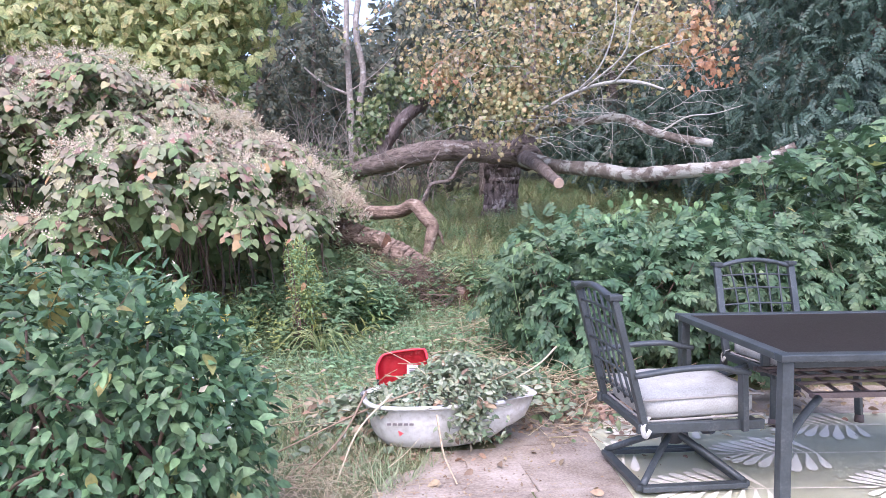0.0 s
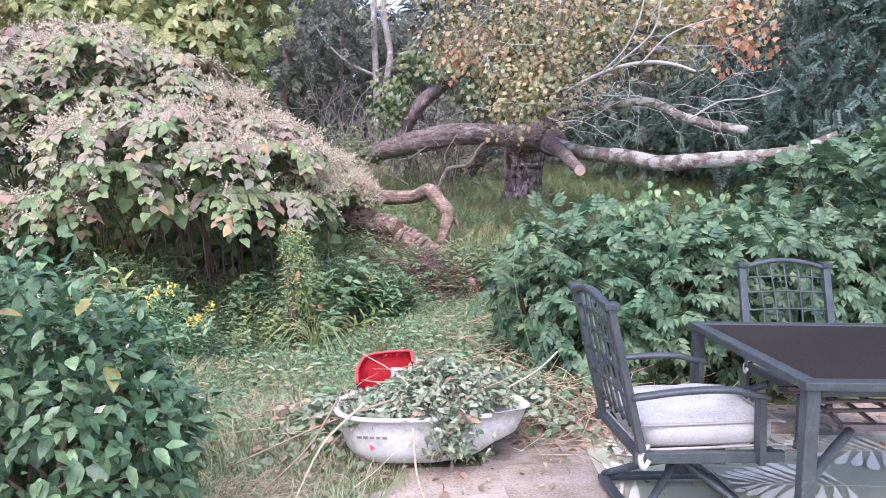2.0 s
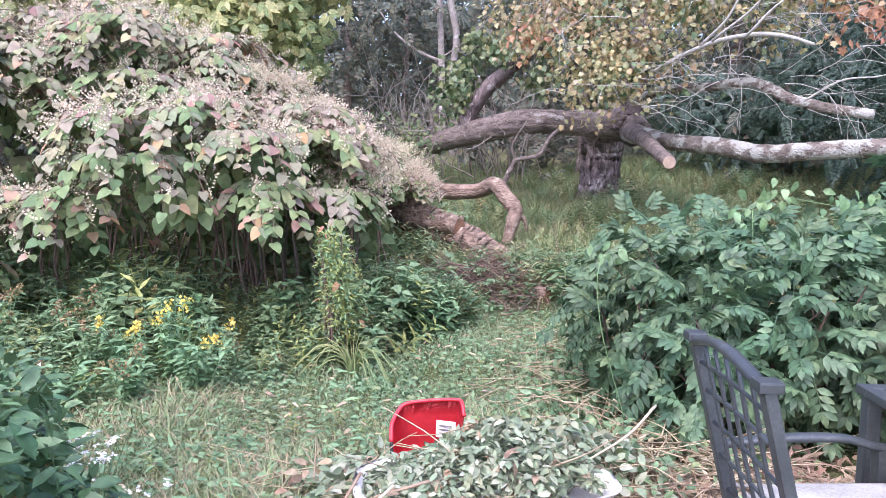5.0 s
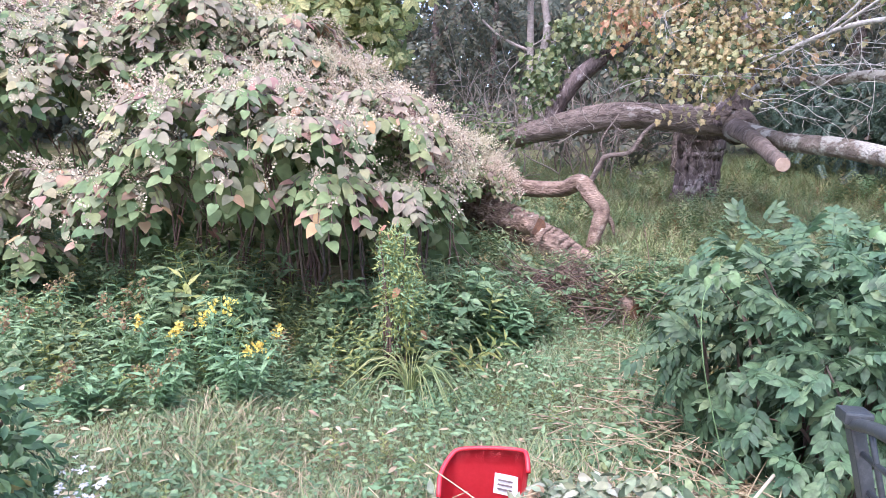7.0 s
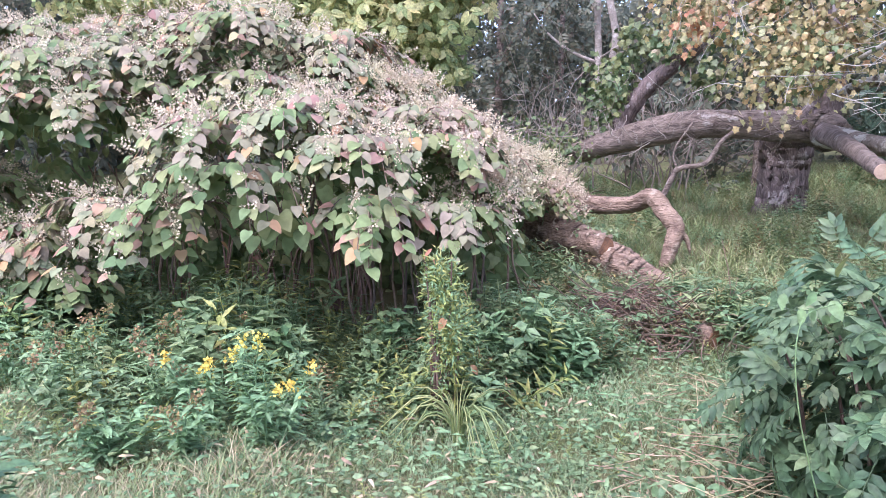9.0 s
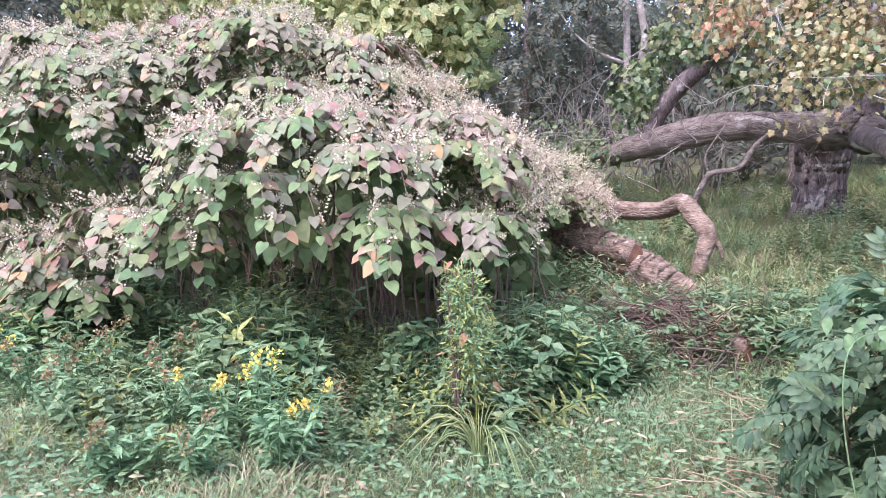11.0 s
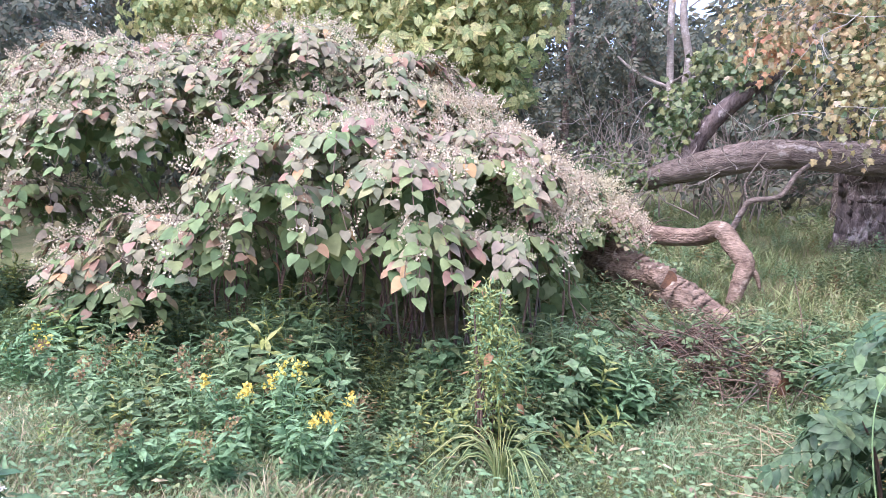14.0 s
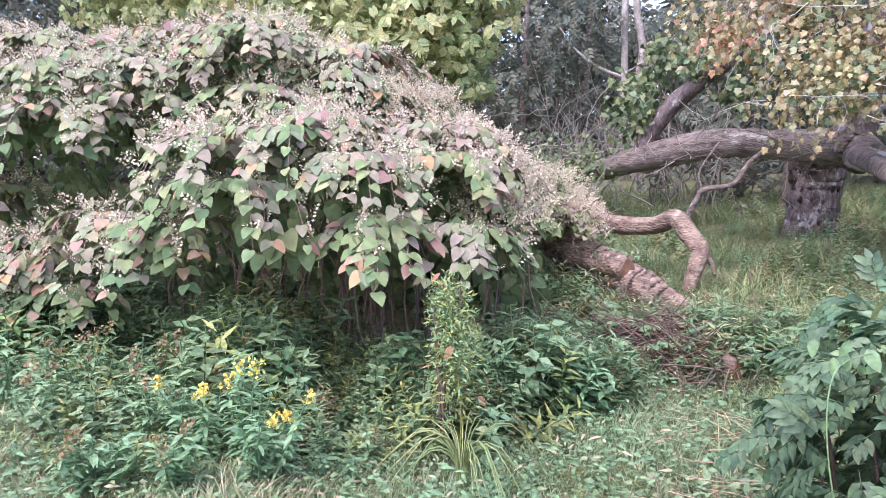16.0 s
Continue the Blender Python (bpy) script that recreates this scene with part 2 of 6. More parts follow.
def solid_mat(name, stops, rough=0.7, scale=6.0, fine_scale=60.0, bump=0.3, metal=0.0, stretch=(1, 1, 1), spec=0.5, dist=0.01, grime=None):
    """A worn surface: two scales of noise between the colours, and fine relief."""
    m, nt, b = nodes_of(name)
    L = nt.links.new
    co = nt.nodes.new("ShaderNodeTexCoord")
    mp = nt.nodes.new("ShaderNodeMapping"); mp.inputs["Scale"].default_value = stretch
    L(co.outputs["Object"], mp.inputs[0])
    inf = nt.nodes.new("ShaderNodeObjectInfo")
    n1 = node(nt, "ShaderNodeTexNoise", Scale=scale, Detail=6.0, Roughness=0.6)
    n2 = node(nt, "ShaderNodeTexNoise", Scale=fine_scale, Detail=4.0, Roughness=0.65)
    off = nt.nodes.new("ShaderNodeVectorMath"); off.operation = "ADD"
    L(mp.outputs[0], off.inputs[0])
    sc = nt.nodes.new("ShaderNodeMath"); sc.operation = "MULTIPLY"; sc.inputs[1].default_value = 37.0
    L(inf.outputs["Random"], sc.inputs[0]); L(sc.outputs[0], off.inputs[1])
    L(off.outputs[0], n1.inputs["Vector"]); L(off.outputs[0], n2.inputs["Vector"])
    mixv = nt.nodes.new("ShaderNodeMath"); mixv.operation = "MULTIPLY_ADD"; mixv.inputs[1].default_value = 0.45
    half = nt.nodes.new("ShaderNodeMath"); half.operation = "MULTIPLY"; half.inputs[1].default_value = 0.55
    L(n1.outputs["Fac"], half.inputs[0]); L(n2.outputs["Fac"], mixv.inputs[0]); L(half.outputs[0], mixv.inputs[2])
    col = ramp(nt, stops, mixv.outputs[0])
    tone = nt.nodes.new("ShaderNodeHueSaturation")
    rng = nt.nodes.new("ShaderNodeMapRange"); rng.inputs["To Min"].default_value, rng.inputs["To Max"].default_value = 0.85, 1.12
    L(inf.outputs["Random"], rng.inputs["Value"]); L(rng.outputs[0], tone.inputs["Value"]); L(col.outputs[0], tone.inputs["Color"])
    L(tone.outputs[0], b.inputs["Base Color"])
    rr = nt.nodes.new("ShaderNodeMapRange"); rr.inputs["To Min"].default_value, rr.inputs["To Max"].default_value = max(rough - 0.12, 0.03), min(rough + 0.15, 1)
    L(n2.outputs["Fac"], rr.inputs["Value"]); L(rr.outputs[0], b.inputs["Roughness"])
    b.inputs["Metallic"].default_value = metal
    b.inputs["Specular IOR Level"].default_value = spec
    bp = node(nt, "ShaderNodeBump", Strength=bump, Distance=dist)
    L(mixv.outputs[0], bp.inputs["Height"]); L(bp.outputs[0], b.inputs["Normal"])
    return m


def bark_mat(name, dark, light, lichen, lichen_from=0.62, ridge=9.0, stretch=(1, 1, 1)):
    m, nt, b = nodes_of(name)
    L = nt.links.new
    geo = nt.nodes.new("ShaderNodeNewGeometry")
    vor = node(nt, "ShaderNodeTexVoronoi", Scale=ridge * 3); vor.feature = "DISTANCE_TO_EDGE"
    n0 = node(nt, "ShaderNodeTexNoise", Scale=ridge, Detail=6.0, Roughness=0.7, Distortion=0.6)
    n1 = node(nt, "ShaderNodeTexNoise", Scale=4.5, Detail=5.0, Roughness=0.65)
    mp = nt.nodes.new("ShaderNodeMapping"); mp.inputs["Scale"].default_value = stretch
    L(geo.outputs["Position"], mp.inputs[0])
    for n in (vor, n0):
        L(mp.outputs[0], n.inputs["Vector"])
    L(geo.outputs["Position"], n1.inputs["Vector"])
    base = ramp(nt, [(0.3, dark), (0.68, light)], n0.outputs["Fac"])
    lm = ramp(nt, [(lichen_from, (0, 0, 0)), (lichen_from + 0.06, (1, 1, 1))], n1.outputs["Fac"])
    mx = nt.nodes.new("ShaderNodeMix"); mx.data_type = "RGBA"
    L(lm.outputs[0], mx.inputs[0]); L(base.outputs[0], mx.inputs[6]); mx.inputs[7].default_value = (*lichen, 1)
    L(mx.outputs[2], b.inputs["Base Color"])
    b.inputs["Roughness"].default_value = 0.9
    b.inputs["Specular IOR Level"].default_value = 0.2
    hm = nt.nodes.new("ShaderNodeMath"); hm.operation = "MULTIPLY_ADD"; hm.inputs[1].default_value = 0.8
    L(vor.outputs[0], hm.inputs[0]); L(n0.outputs["Fac"], hm.inputs[2])
    bp = node(nt, "ShaderNodeBump", Strength=0.9, Distance=0.03)
    L(hm.outputs[0], bp.inputs["Height"]); L(bp.outputs[0], b.inputs["Normal"])
    return m


def shades(*cols):
    return [(i / max(len(cols) - 1, 1), c) for i, c in enumerate(cols)]


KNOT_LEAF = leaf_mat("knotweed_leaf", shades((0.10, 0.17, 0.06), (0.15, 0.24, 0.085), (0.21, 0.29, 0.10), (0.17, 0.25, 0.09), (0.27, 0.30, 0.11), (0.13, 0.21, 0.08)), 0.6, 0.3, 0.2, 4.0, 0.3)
# The pinkish top-leaf tint; its paleness also paints in light on the tops.
KNOT_TOP = leaf_mat("knotweed_pale_leaf", shades((0.20, 0.25, 0.13), (0.28, 0.27, 0.16), (0.31, 0.24, 0.175), (0.23, 0.27, 0.14), (0.34, 0.265, 0.175), (0.19, 0.25, 0.12), (0.37, 0.335, 0.15), (0.29, 0.23, 0.175), (0.26, 0.28, 0.15)), 0.62, 0.25, 0.2, 4.0, 0.3)
KNOT_RED = leaf_mat("knotweed_turning_leaf", shades((0.32, 0.14, 0.10), (0.35, 0.20, 0.13), (0.45, 0.25, 0.08), (0.29, 0.17, 0.13), (0.36, 0.21, 0.14)), 0.6, 0.2, 0.15, 4.0, 0.3)
BLOOM = leaf_mat("cream_blossom", shades((0.58, 0.48, 0.32), (0.64, 0.55, 0.39), (0.50, 0.38, 0.25)), 0.8, 0.25, 0.1)
SHRUB_LEAF = leaf_mat("shrub_leaf", shades((0.032, 0.085, 0.03), (0.065, 0.15, 0.055), (0.11, 0.21, 0.075), (0.045, 0.12, 0.042), (0.14, 0.24, 0.085)), 0.45, 0.2)
SHRUB_YELLOW = leaf_mat("yellowing_leaf", shades((0.30, 0.28, 0.06), (0.42, 0.30, 0.07), (0.2, 0.27, 0.07), (0.40, 0.20, 0.05)), 0.45, 0.25)
ELDER_LEAF = leaf_mat("compound_leaf", shades((0.045, 0.105, 0.045), (0.075, 0.16, 0.065), (0.115, 0.21, 0.085), (0.055, 0.13, 0.055), (0.15, 0.23, 0.09)), 0.5, 0.25)
CLIMBER_LEAF = leaf_mat("fresh_climber_leaf", shades((0.13, 0.26, 0.09), (0.2, 0.34, 0.12)), 0.5, 0.3)
WEED_LEAF = leaf_mat("weed_leaf", shades((0.08, 0.17, 0.07), (0.14, 0.25, 0.10), (0.19, 0.31, 0.13), (0.11, 0.21, 0.08), (0.25, 0.31, 0.12)), 0.5, 0.25)
GOLD_LEAF = leaf_mat("goldenrod_leaf", shades((0.14, 0.27, 0.11), (0.21, 0.37, 0.16), (0.17, 0.31, 0.13)), 0.65, 0.3)
GOLD_BLOOM = leaf_mat("goldenrod_blossom", shades((0.75, 0.52, 0.02), (0.85, 0.64, 0.04)), 0.7, 0.2, 0.1)
RUST_HEAD = leaf_mat("faded_seed_head", shades((0.34, 0.24, 0.08), (0.26, 0.16, 0.08), (0.4, 0.32, 0.1)), 0.8, 0.2)
LIME_LEAF = leaf_mat("yellow_green_leaf", shades((0.22, 0.30, 0.06), (0.30, 0.36, 0.08), (0.36, 0.36, 0.08), (0.16, 0.26, 0.06)), 0.5, 0.3)
GRASS = leaf_mat("grass_blade", shades((0.15, 0.25, 0.10), (0.21, 0.32, 0.14), (0.27, 0.36, 0.16), (0.32, 0.34, 0.17), (0.17, 0.28, 0.12), (0.42, 0.38, 0.22)), 0.55, 0.25, 0.2)
MEADOW = leaf_mat("meadow_grass", shades((0.2, 0.27, 0.09), (0.30, 0.36, 0.14), (0.25, 0.33, 0.11), (0.40, 0.37, 0.19), (0.2, 0.30, 0.10)), 0.6, 0.3, 0.2)
TUFT = leaf_mat("long_pale_grass", shades((0.26, 0.36, 0.10), (0.40, 0.42, 0.15), (0.2, 0.32, 0.09)), 0.5, 0.3, 0.15)
STRAW = leaf_mat("dry_stalk", shades((0.34, 0.26, 0.14), (0.46, 0.37, 0.2), (0.25, 0.17, 0.10), (0.40, 0.29, 0.17), (0.54, 0.45, 0.28)), 0.75, 0.05, 0.2)
DEAD_LEAF = leaf_mat("dead_leaf", shades((0.27, 0.18, 0.10), (0.19, 0.12, 0.07), (0.36, 0.26, 0.14), (0.30, 0.16, 0.08), (0.38, 0.31, 0.19)), 0.75, 0.1, 0.25)
WILTED = leaf_mat("wilted_leaf", shades((0.17, 0.25, 0.13), (0.28, 0.34, 0.2), (0.10, 0.16, 0.08), (0.38, 0.40, 0.28), (0.26, 0.28, 0.15), (0.14, 0.22, 0.10)), 0.6, 0.12, 0.2)
AUTUMN = leaf_mat("autumn_leaf", shades((0.43, 0.33, 0.11), (0.47, 0.38, 0.17), (0.33, 0.33, 0.13), (0.47, 0.28, 0.11), (0.27, 0.30, 0.12), (0.38, 0.30, 0.18)), 0.5, 0.3)
AUTUMN_RED = leaf_mat("orange_leaf", shades((0.5, 0.2, 0.06), (0.48, 0.26, 0.10), (0.42, 0.18, 0.08)), 0.5, 0.3)
IVY = leaf_mat("ivy_leaf", shades((0.06, 0.12, 0.04), (0.12, 0.18, 0.06), (0.2, 0.22, 0.07)), 0.5, 0.2)
YELLOW_TREE = leaf_mat("yellow_green_tree_leaf", shades((0.33, 0.37, 0.12), (0.43, 0.43, 0.15), (0.24, 0.32, 0.10), (0.52, 0.46, 0.16), (0.30, 0.37, 0.13), (0.20, 0.28, 0.09)), 0.5, 0.35)
PINE = leaf_mat("dark_evergreen_leaf", shades((0.035, 0.08, 0.055), (0.06, 0.12, 0.08), (0.045, 0.10, 0.07), (0.085, 0.14, 0.09)), 0.5, 0.15)
WOODS = leaf_mat("far_wood_leaf", shades((0.09, 0.115, 0.09), (0.13, 0.16, 0.12), (0.19, 0.19, 0.12), (0.11, 0.14, 0.11), (0.21, 0.17, 0.12)), 0.7, 0.2, 0.2, 2.0, 0.2)
TWIG = leaf_mat("bare_twig", shades((0.20, 0.16, 0.13), (0.30, 0.26, 0.22), (0.15, 0.11, 0.09)), 0.85, 0.0, 0.2)
PALE_TWIG = leaf_mat("lichened_twig", shades((0.32, 0.30, 0.26), (0.42, 0.40, 0.35)), 0.85, 0.0, 0.3)
STEM = leaf_mat("reddish_cane", shades((0.15, 0.085, 0.065), (0.22, 0.14, 0.09), (0.10, 0.075, 0.06)), 0.7, 0.0, 0.25)
BARK = bark_mat("grey_brown_bark", (0.06, 0.046, 0.04), (0.29, 0.235, 0.205), (0.36, 0.33, 0.30), 0.62, 14.0, (0.3, 1, 1))
STUMP_BARK = bark_mat("stump_bark", (0.05, 0.038, 0.036), (0.25, 0.2, 0.195), (0.38, 0.34, 0.33), 0.57, 12.0, (1, 1, 0.3))
LICHEN_BARK = bark_mat("lichened_bark", (0.09, 0.072, 0.06), (0.27, 0.23, 0.195), (0.39, 0.38, 0.335), 0.48)
RED_BARK = bark_mat("weathered_log_bark", (0.08, 0.05, 0.04), (0.36, 0.265, 0.205), (0.44, 0.37, 0.30), 0.6, 12.0, (0.45, 0.6, 1))
DEAD_BARK = bark_mat("dead_pale_bark", (0.22, 0.19, 0.17), (0.42, 0.38, 0.35), (0.5, 0.47, 0.44), 0.58)
CUT_WOOD = solid_mat("sawn_wood", [(0.35, (0.06, 0.03, 0.02)), (0.65, (0.26, 0.13, 0.07))], 0.85, 14, 80, 0.4)
PALE_CUT = solid_mat("pale_sawn_wood", [(0.3, (0.28, 0.19, 0.14)), (0.7, (0.46, 0.34, 0.26))], 0.85, 14, 80, 0.4)
SOIL = solid_mat("yard_soil", [(0.25, (0.05, 0.055, 0.025)), (0.45, (0.10, 0.115, 0.05)), (0.6, (0.17, 0.15, 0.085)), (0.75, (0.12, 0.14, 0.06))], 0.95, 1.4, 22, 0.8, 0, (1, 1, 1), 0.15, 0.04)
STONE = solid_mat("paving_stone", [(0.30, (0.10, 0.078, 0.055)), (0.43, (0.23, 0.185, 0.145)), (0.54, (0.33, 0.275, 0.225)), (0.66, (0.42, 0.365, 0.31))], 0.85, 2.6, 45, 0.8, 0, (1, 1, 1), 0.35)
METAL = solid_mat("painted_metal", [(0.3, (0.036, 0.043, 0.046)), (0.55, (0.062, 0.072, 0.076)), (0.8, (0.15, 0.155, 0.155))], 0.42, 10, 90, 0.12, 0.25)
DARK_METAL = solid_mat("black_iron", [(0.3, (0.03, 0.032, 0.036)), (0.75, (0.07, 0.07, 0.075))], 0.5, 12, 90, 0.15, 0.3)
RUSTY = solid_mat("brown_lattice_metal", [(0.3, (0.10, 0.075, 0.07)), (0.7, (0.2, 0.15, 0.14))], 0.6, 12, 80, 0.2, 0.2)
TABLETOP = solid_mat("brown_tabletop", [(0.3, (0.014, 0.010, 0.008)), (0.55, (0.022, 0.016, 0.013)), (0.78, (0.05, 0.04, 0.034))], 0.5, 2.2, 120, 0.05, 0, (1, 1, 1), 0.2)
CUSHION = solid_mat("weathered_cushion", [(0.3, (0.24, 0.235, 0.205)), (0.46, (0.39, 0.385, 0.355)), (0.65, (0.54, 0.54, 0.51))], 0.9, 5, 130, 0.25, 0, (1, 1, 1), 0.2)
PIPING = solid_mat("cushion_piping", [(0.3, (0.26, 0.24, 0.22)), (0.7, (0.40, 0.38, 0.35))], 0.9, 6, 100, 0.3)
RUG = solid_mat("woven_outdoor_rug", [(0.3, (0.58, 0.575, 0.42)), (0.5, (0.66, 0.65, 0.50)), (0.7, (0.72, 0.71, 0.57))], 0.95, 2.5, 190, 0.4, 0, (1, 1, 1), 0.1)
RUG_PRINT = solid_mat("cream_rug_weave", [(0.3, (0.76, 0.70, 0.57)), (0.7, (0.86, 0.81, 0.70))], 0.95, 3, 190, 0.4, 0, (1, 1, 1), 0.1)
WHITE_TUB = solid_mat("scuffed_white_plastic", [(0.30, (0.24, 0.22, 0.18)), (0.42, (0.52, 0.50, 0.46)), (0.55, (0.68, 0.67, 0.64)), (0.7, (0.76, 0.75, 0.73))], 0.5, 3.5, 30, 0.15)
RED_PLASTIC = solid_mat("red_plastic", [(0.3, (0.66, 0.02, 0.03)), (0.7, (0.80, 0.05, 0.065))], 0.35, 3, 60, 0.05)
BLACK_RUBBER = solid_mat("black_edging", [(0.3, (0.02, 0.02, 0.022)), (0.7, (0.05, 0.05, 0.05))], 0.7, 10, 80, 0.2)
PAPER = solid_mat("white_sticker", [(0.3, (0.66, 0.66, 0.66)), (0.7, (0.8, 0.8, 0.8))], 0.5, 8, 60, 0.05)
INK = solid_mat("dark_print", [(0.3, (0.12, 0.10, 0.10)), (0.7, (0.22, 0.19, 0.19))], 0.6, 20, 90, 0.1)
RED_INK = solid_mat("red_print", [(0.3, (0.5, 0.05, 0.06)), (0.7, (0.6, 0.1, 0.1))], 0.6, 20, 90, 0.1)

# ---- ground ----
def axis(lo, hi, a, b, step, far):
    near = np.arange(a, b + 1e-6, step)
    left = a - np.geomspace(step, a - lo, far)
    right = b + np.geomspace(step, hi - b, far)
    return np.concatenate([left[::-1], near, right])


gx, gy = axis(-400, 400, -9, 6, 0.12, 26), axis(-400, 400, -1, 15, 0.12, 26)
GX, GY = np.meshgrid(gx, gy)
gv = np.stack([GX, GY, land(GX, GY)], -1).reshape(-1, 3)
ii = (np.arange(len(gy) - 1)[:, None] * len(gx) + np.arange(len(gx) - 1)[None]).ravel()
gt = np.vstack([np.stack([ii, ii + 1, ii + 1 + len(gx)], -1), np.stack([ii, ii + 1 + len(gx), ii + len(gx)], -1)])
tagged(new("ground", mesh_from("ground", gv, gt, SOIL, smooth=True)), "sloping yard of soil and thin turf", "ground", kind="structure")

# ---- patio furniture ----
def bar(bm, a, b, w, h=None, bevel=0.0):
    """A straight square bar from a to b."""
    a, b = Vector(a), Vector(b)
    d = b - a
    q = d.to_track_quat("Y", "Z").to_matrix().to_4x4()
    return box(bm, (w, d.length, h or w), Matrix.Translation((a + b) / 2) @ q, bevel)


def rod_part(name, pts, r, mat, parent, label="", n=20, sides=8, squash=1.0):
    v, t = tube_arrays(smooth_path(pts, n), [r], sides, squash=squash)
    return link_part(name, mesh_from(name, v, t, mat, smooth=True), parent, label)


def cushion_mesh(w, d, h, crown=0.035):
    """A boxed seat cushion: soft corners, domed top, slack sides."""
    bm = bmesh.new()
    n = 14
    def ring(u, v, z):
        return bm.verts.new((u, v, z))
    grid = {}
    for side in (0, 1):
        for i in range(n + 1):
            for j in range(n + 1):
                u, v = 2 * i / n - 1, 2 * j / n - 1
                e = max(abs(u), abs(v))
                sq = 1 - 0.09 * (abs(u) * abs(v)) ** 3
                dome = crown * (1 - e ** 4) + 0.006 * math.sin(9 * u + 2 * v) * math.sin(7 * v) * (1 - e ** 2)
                z = (h / 2 + dome) if side else (-h / 2 - dome * 0.3)
                z -= 0.02 * e ** 10 * (1 if side else -1)
                grid[side, i, j] = ring(u * w / 2 * sq, v * d / 2 * sq, z)
    for i in range(n):
        for j in range(n):
            bm.faces.new((grid[1, i, j], grid[1, i + 1, j], grid[1, i + 1, j + 1], grid[1, i, j + 1]))
            bm.faces.new((grid[0, i, j + 1], grid[0, i + 1, j + 1], grid[0, i + 1, j], grid[0, i, j]))
    edge = [(i, 0) for i in range(n)] + [(n, j) for j in range(n)] + [(n - i, n) for i in range(n)] + [(0, n - j) for j in range(n)]
    for k in range(len(edge)):
        a, b = edge[k], edge[(k + 1) % len(edge)]
        bm.faces.new((grid[0, *a], grid[0, *b], grid[1, *b], grid[1, *a]))
    return bm


def chair_back(chair, w, z0, z1, rake):
    """Two posts, a bowed top rail and a woven lattice, leaning back along -x."""
    def at(s, f):
        return Vector((-0.26 - rake * f, s * w / 2, z0 + (z1 - z0) * f))
    for s in (-1, 1):
        bm = bmesh.new()
        bar(bm, at(s, -0.12), at(s, 1.0), 0.045, 0.03, 0.006)
        part("back_post", bm, METAL, chair)
        bm = bmesh.new()
        box(bm, (0.06, 0.06, 0.028), Matrix.Translation(at(s, 1.0) + Vector((0, 0, 0.012))), 0.006)
        part("post_cap", bm, METAL, chair)
    rod_part("top_rail", [at(-1, 0.985), at(-0.5, 1.05), at(0, 1.075), at(0.5, 1.05), at(1, 0.985)], 0.021, METAL, chair, squash=0.7)
    for f in (0.08, 0.3, 0.5, 0.7, 0.87):
        rod_part("lattice_bar", [at(-1, f), at(0, f + 0.02), at(1, f)], 0.0065, METAL, chair, n=7, sides=6)
    for s in (-0.66, -0.33, 0.0, 0.33, 0.66):
        rod_part("lattice_bar", [at(s, 0.05), at(s * 0.9 + 0.05, 0.5), at(s, 1.02)], 0.0065, METAL, chair, n=7, sides=6)


def arms(chair, w, seat_z, reach):
    for s in (-1, 1):
        y = s * (w / 2 + 0.015)
        rod_part("armrest", [(-0.30, y, 0.54), (-0.1, y, 0.565), (0.08, y, 0.57), (0.17, y, 0.55), (reach, y, 0.54)], 0.024, METAL, chair, n=16, squash=0.6)
        bm = bmesh.new()
        bar(bm, (reach - 0.03, y, 0.54), (reach - 0.02, y, seat_z - 0.14), 0.05, 0.028, 0.006)
        part("arm_post", bm, METAL, chair)


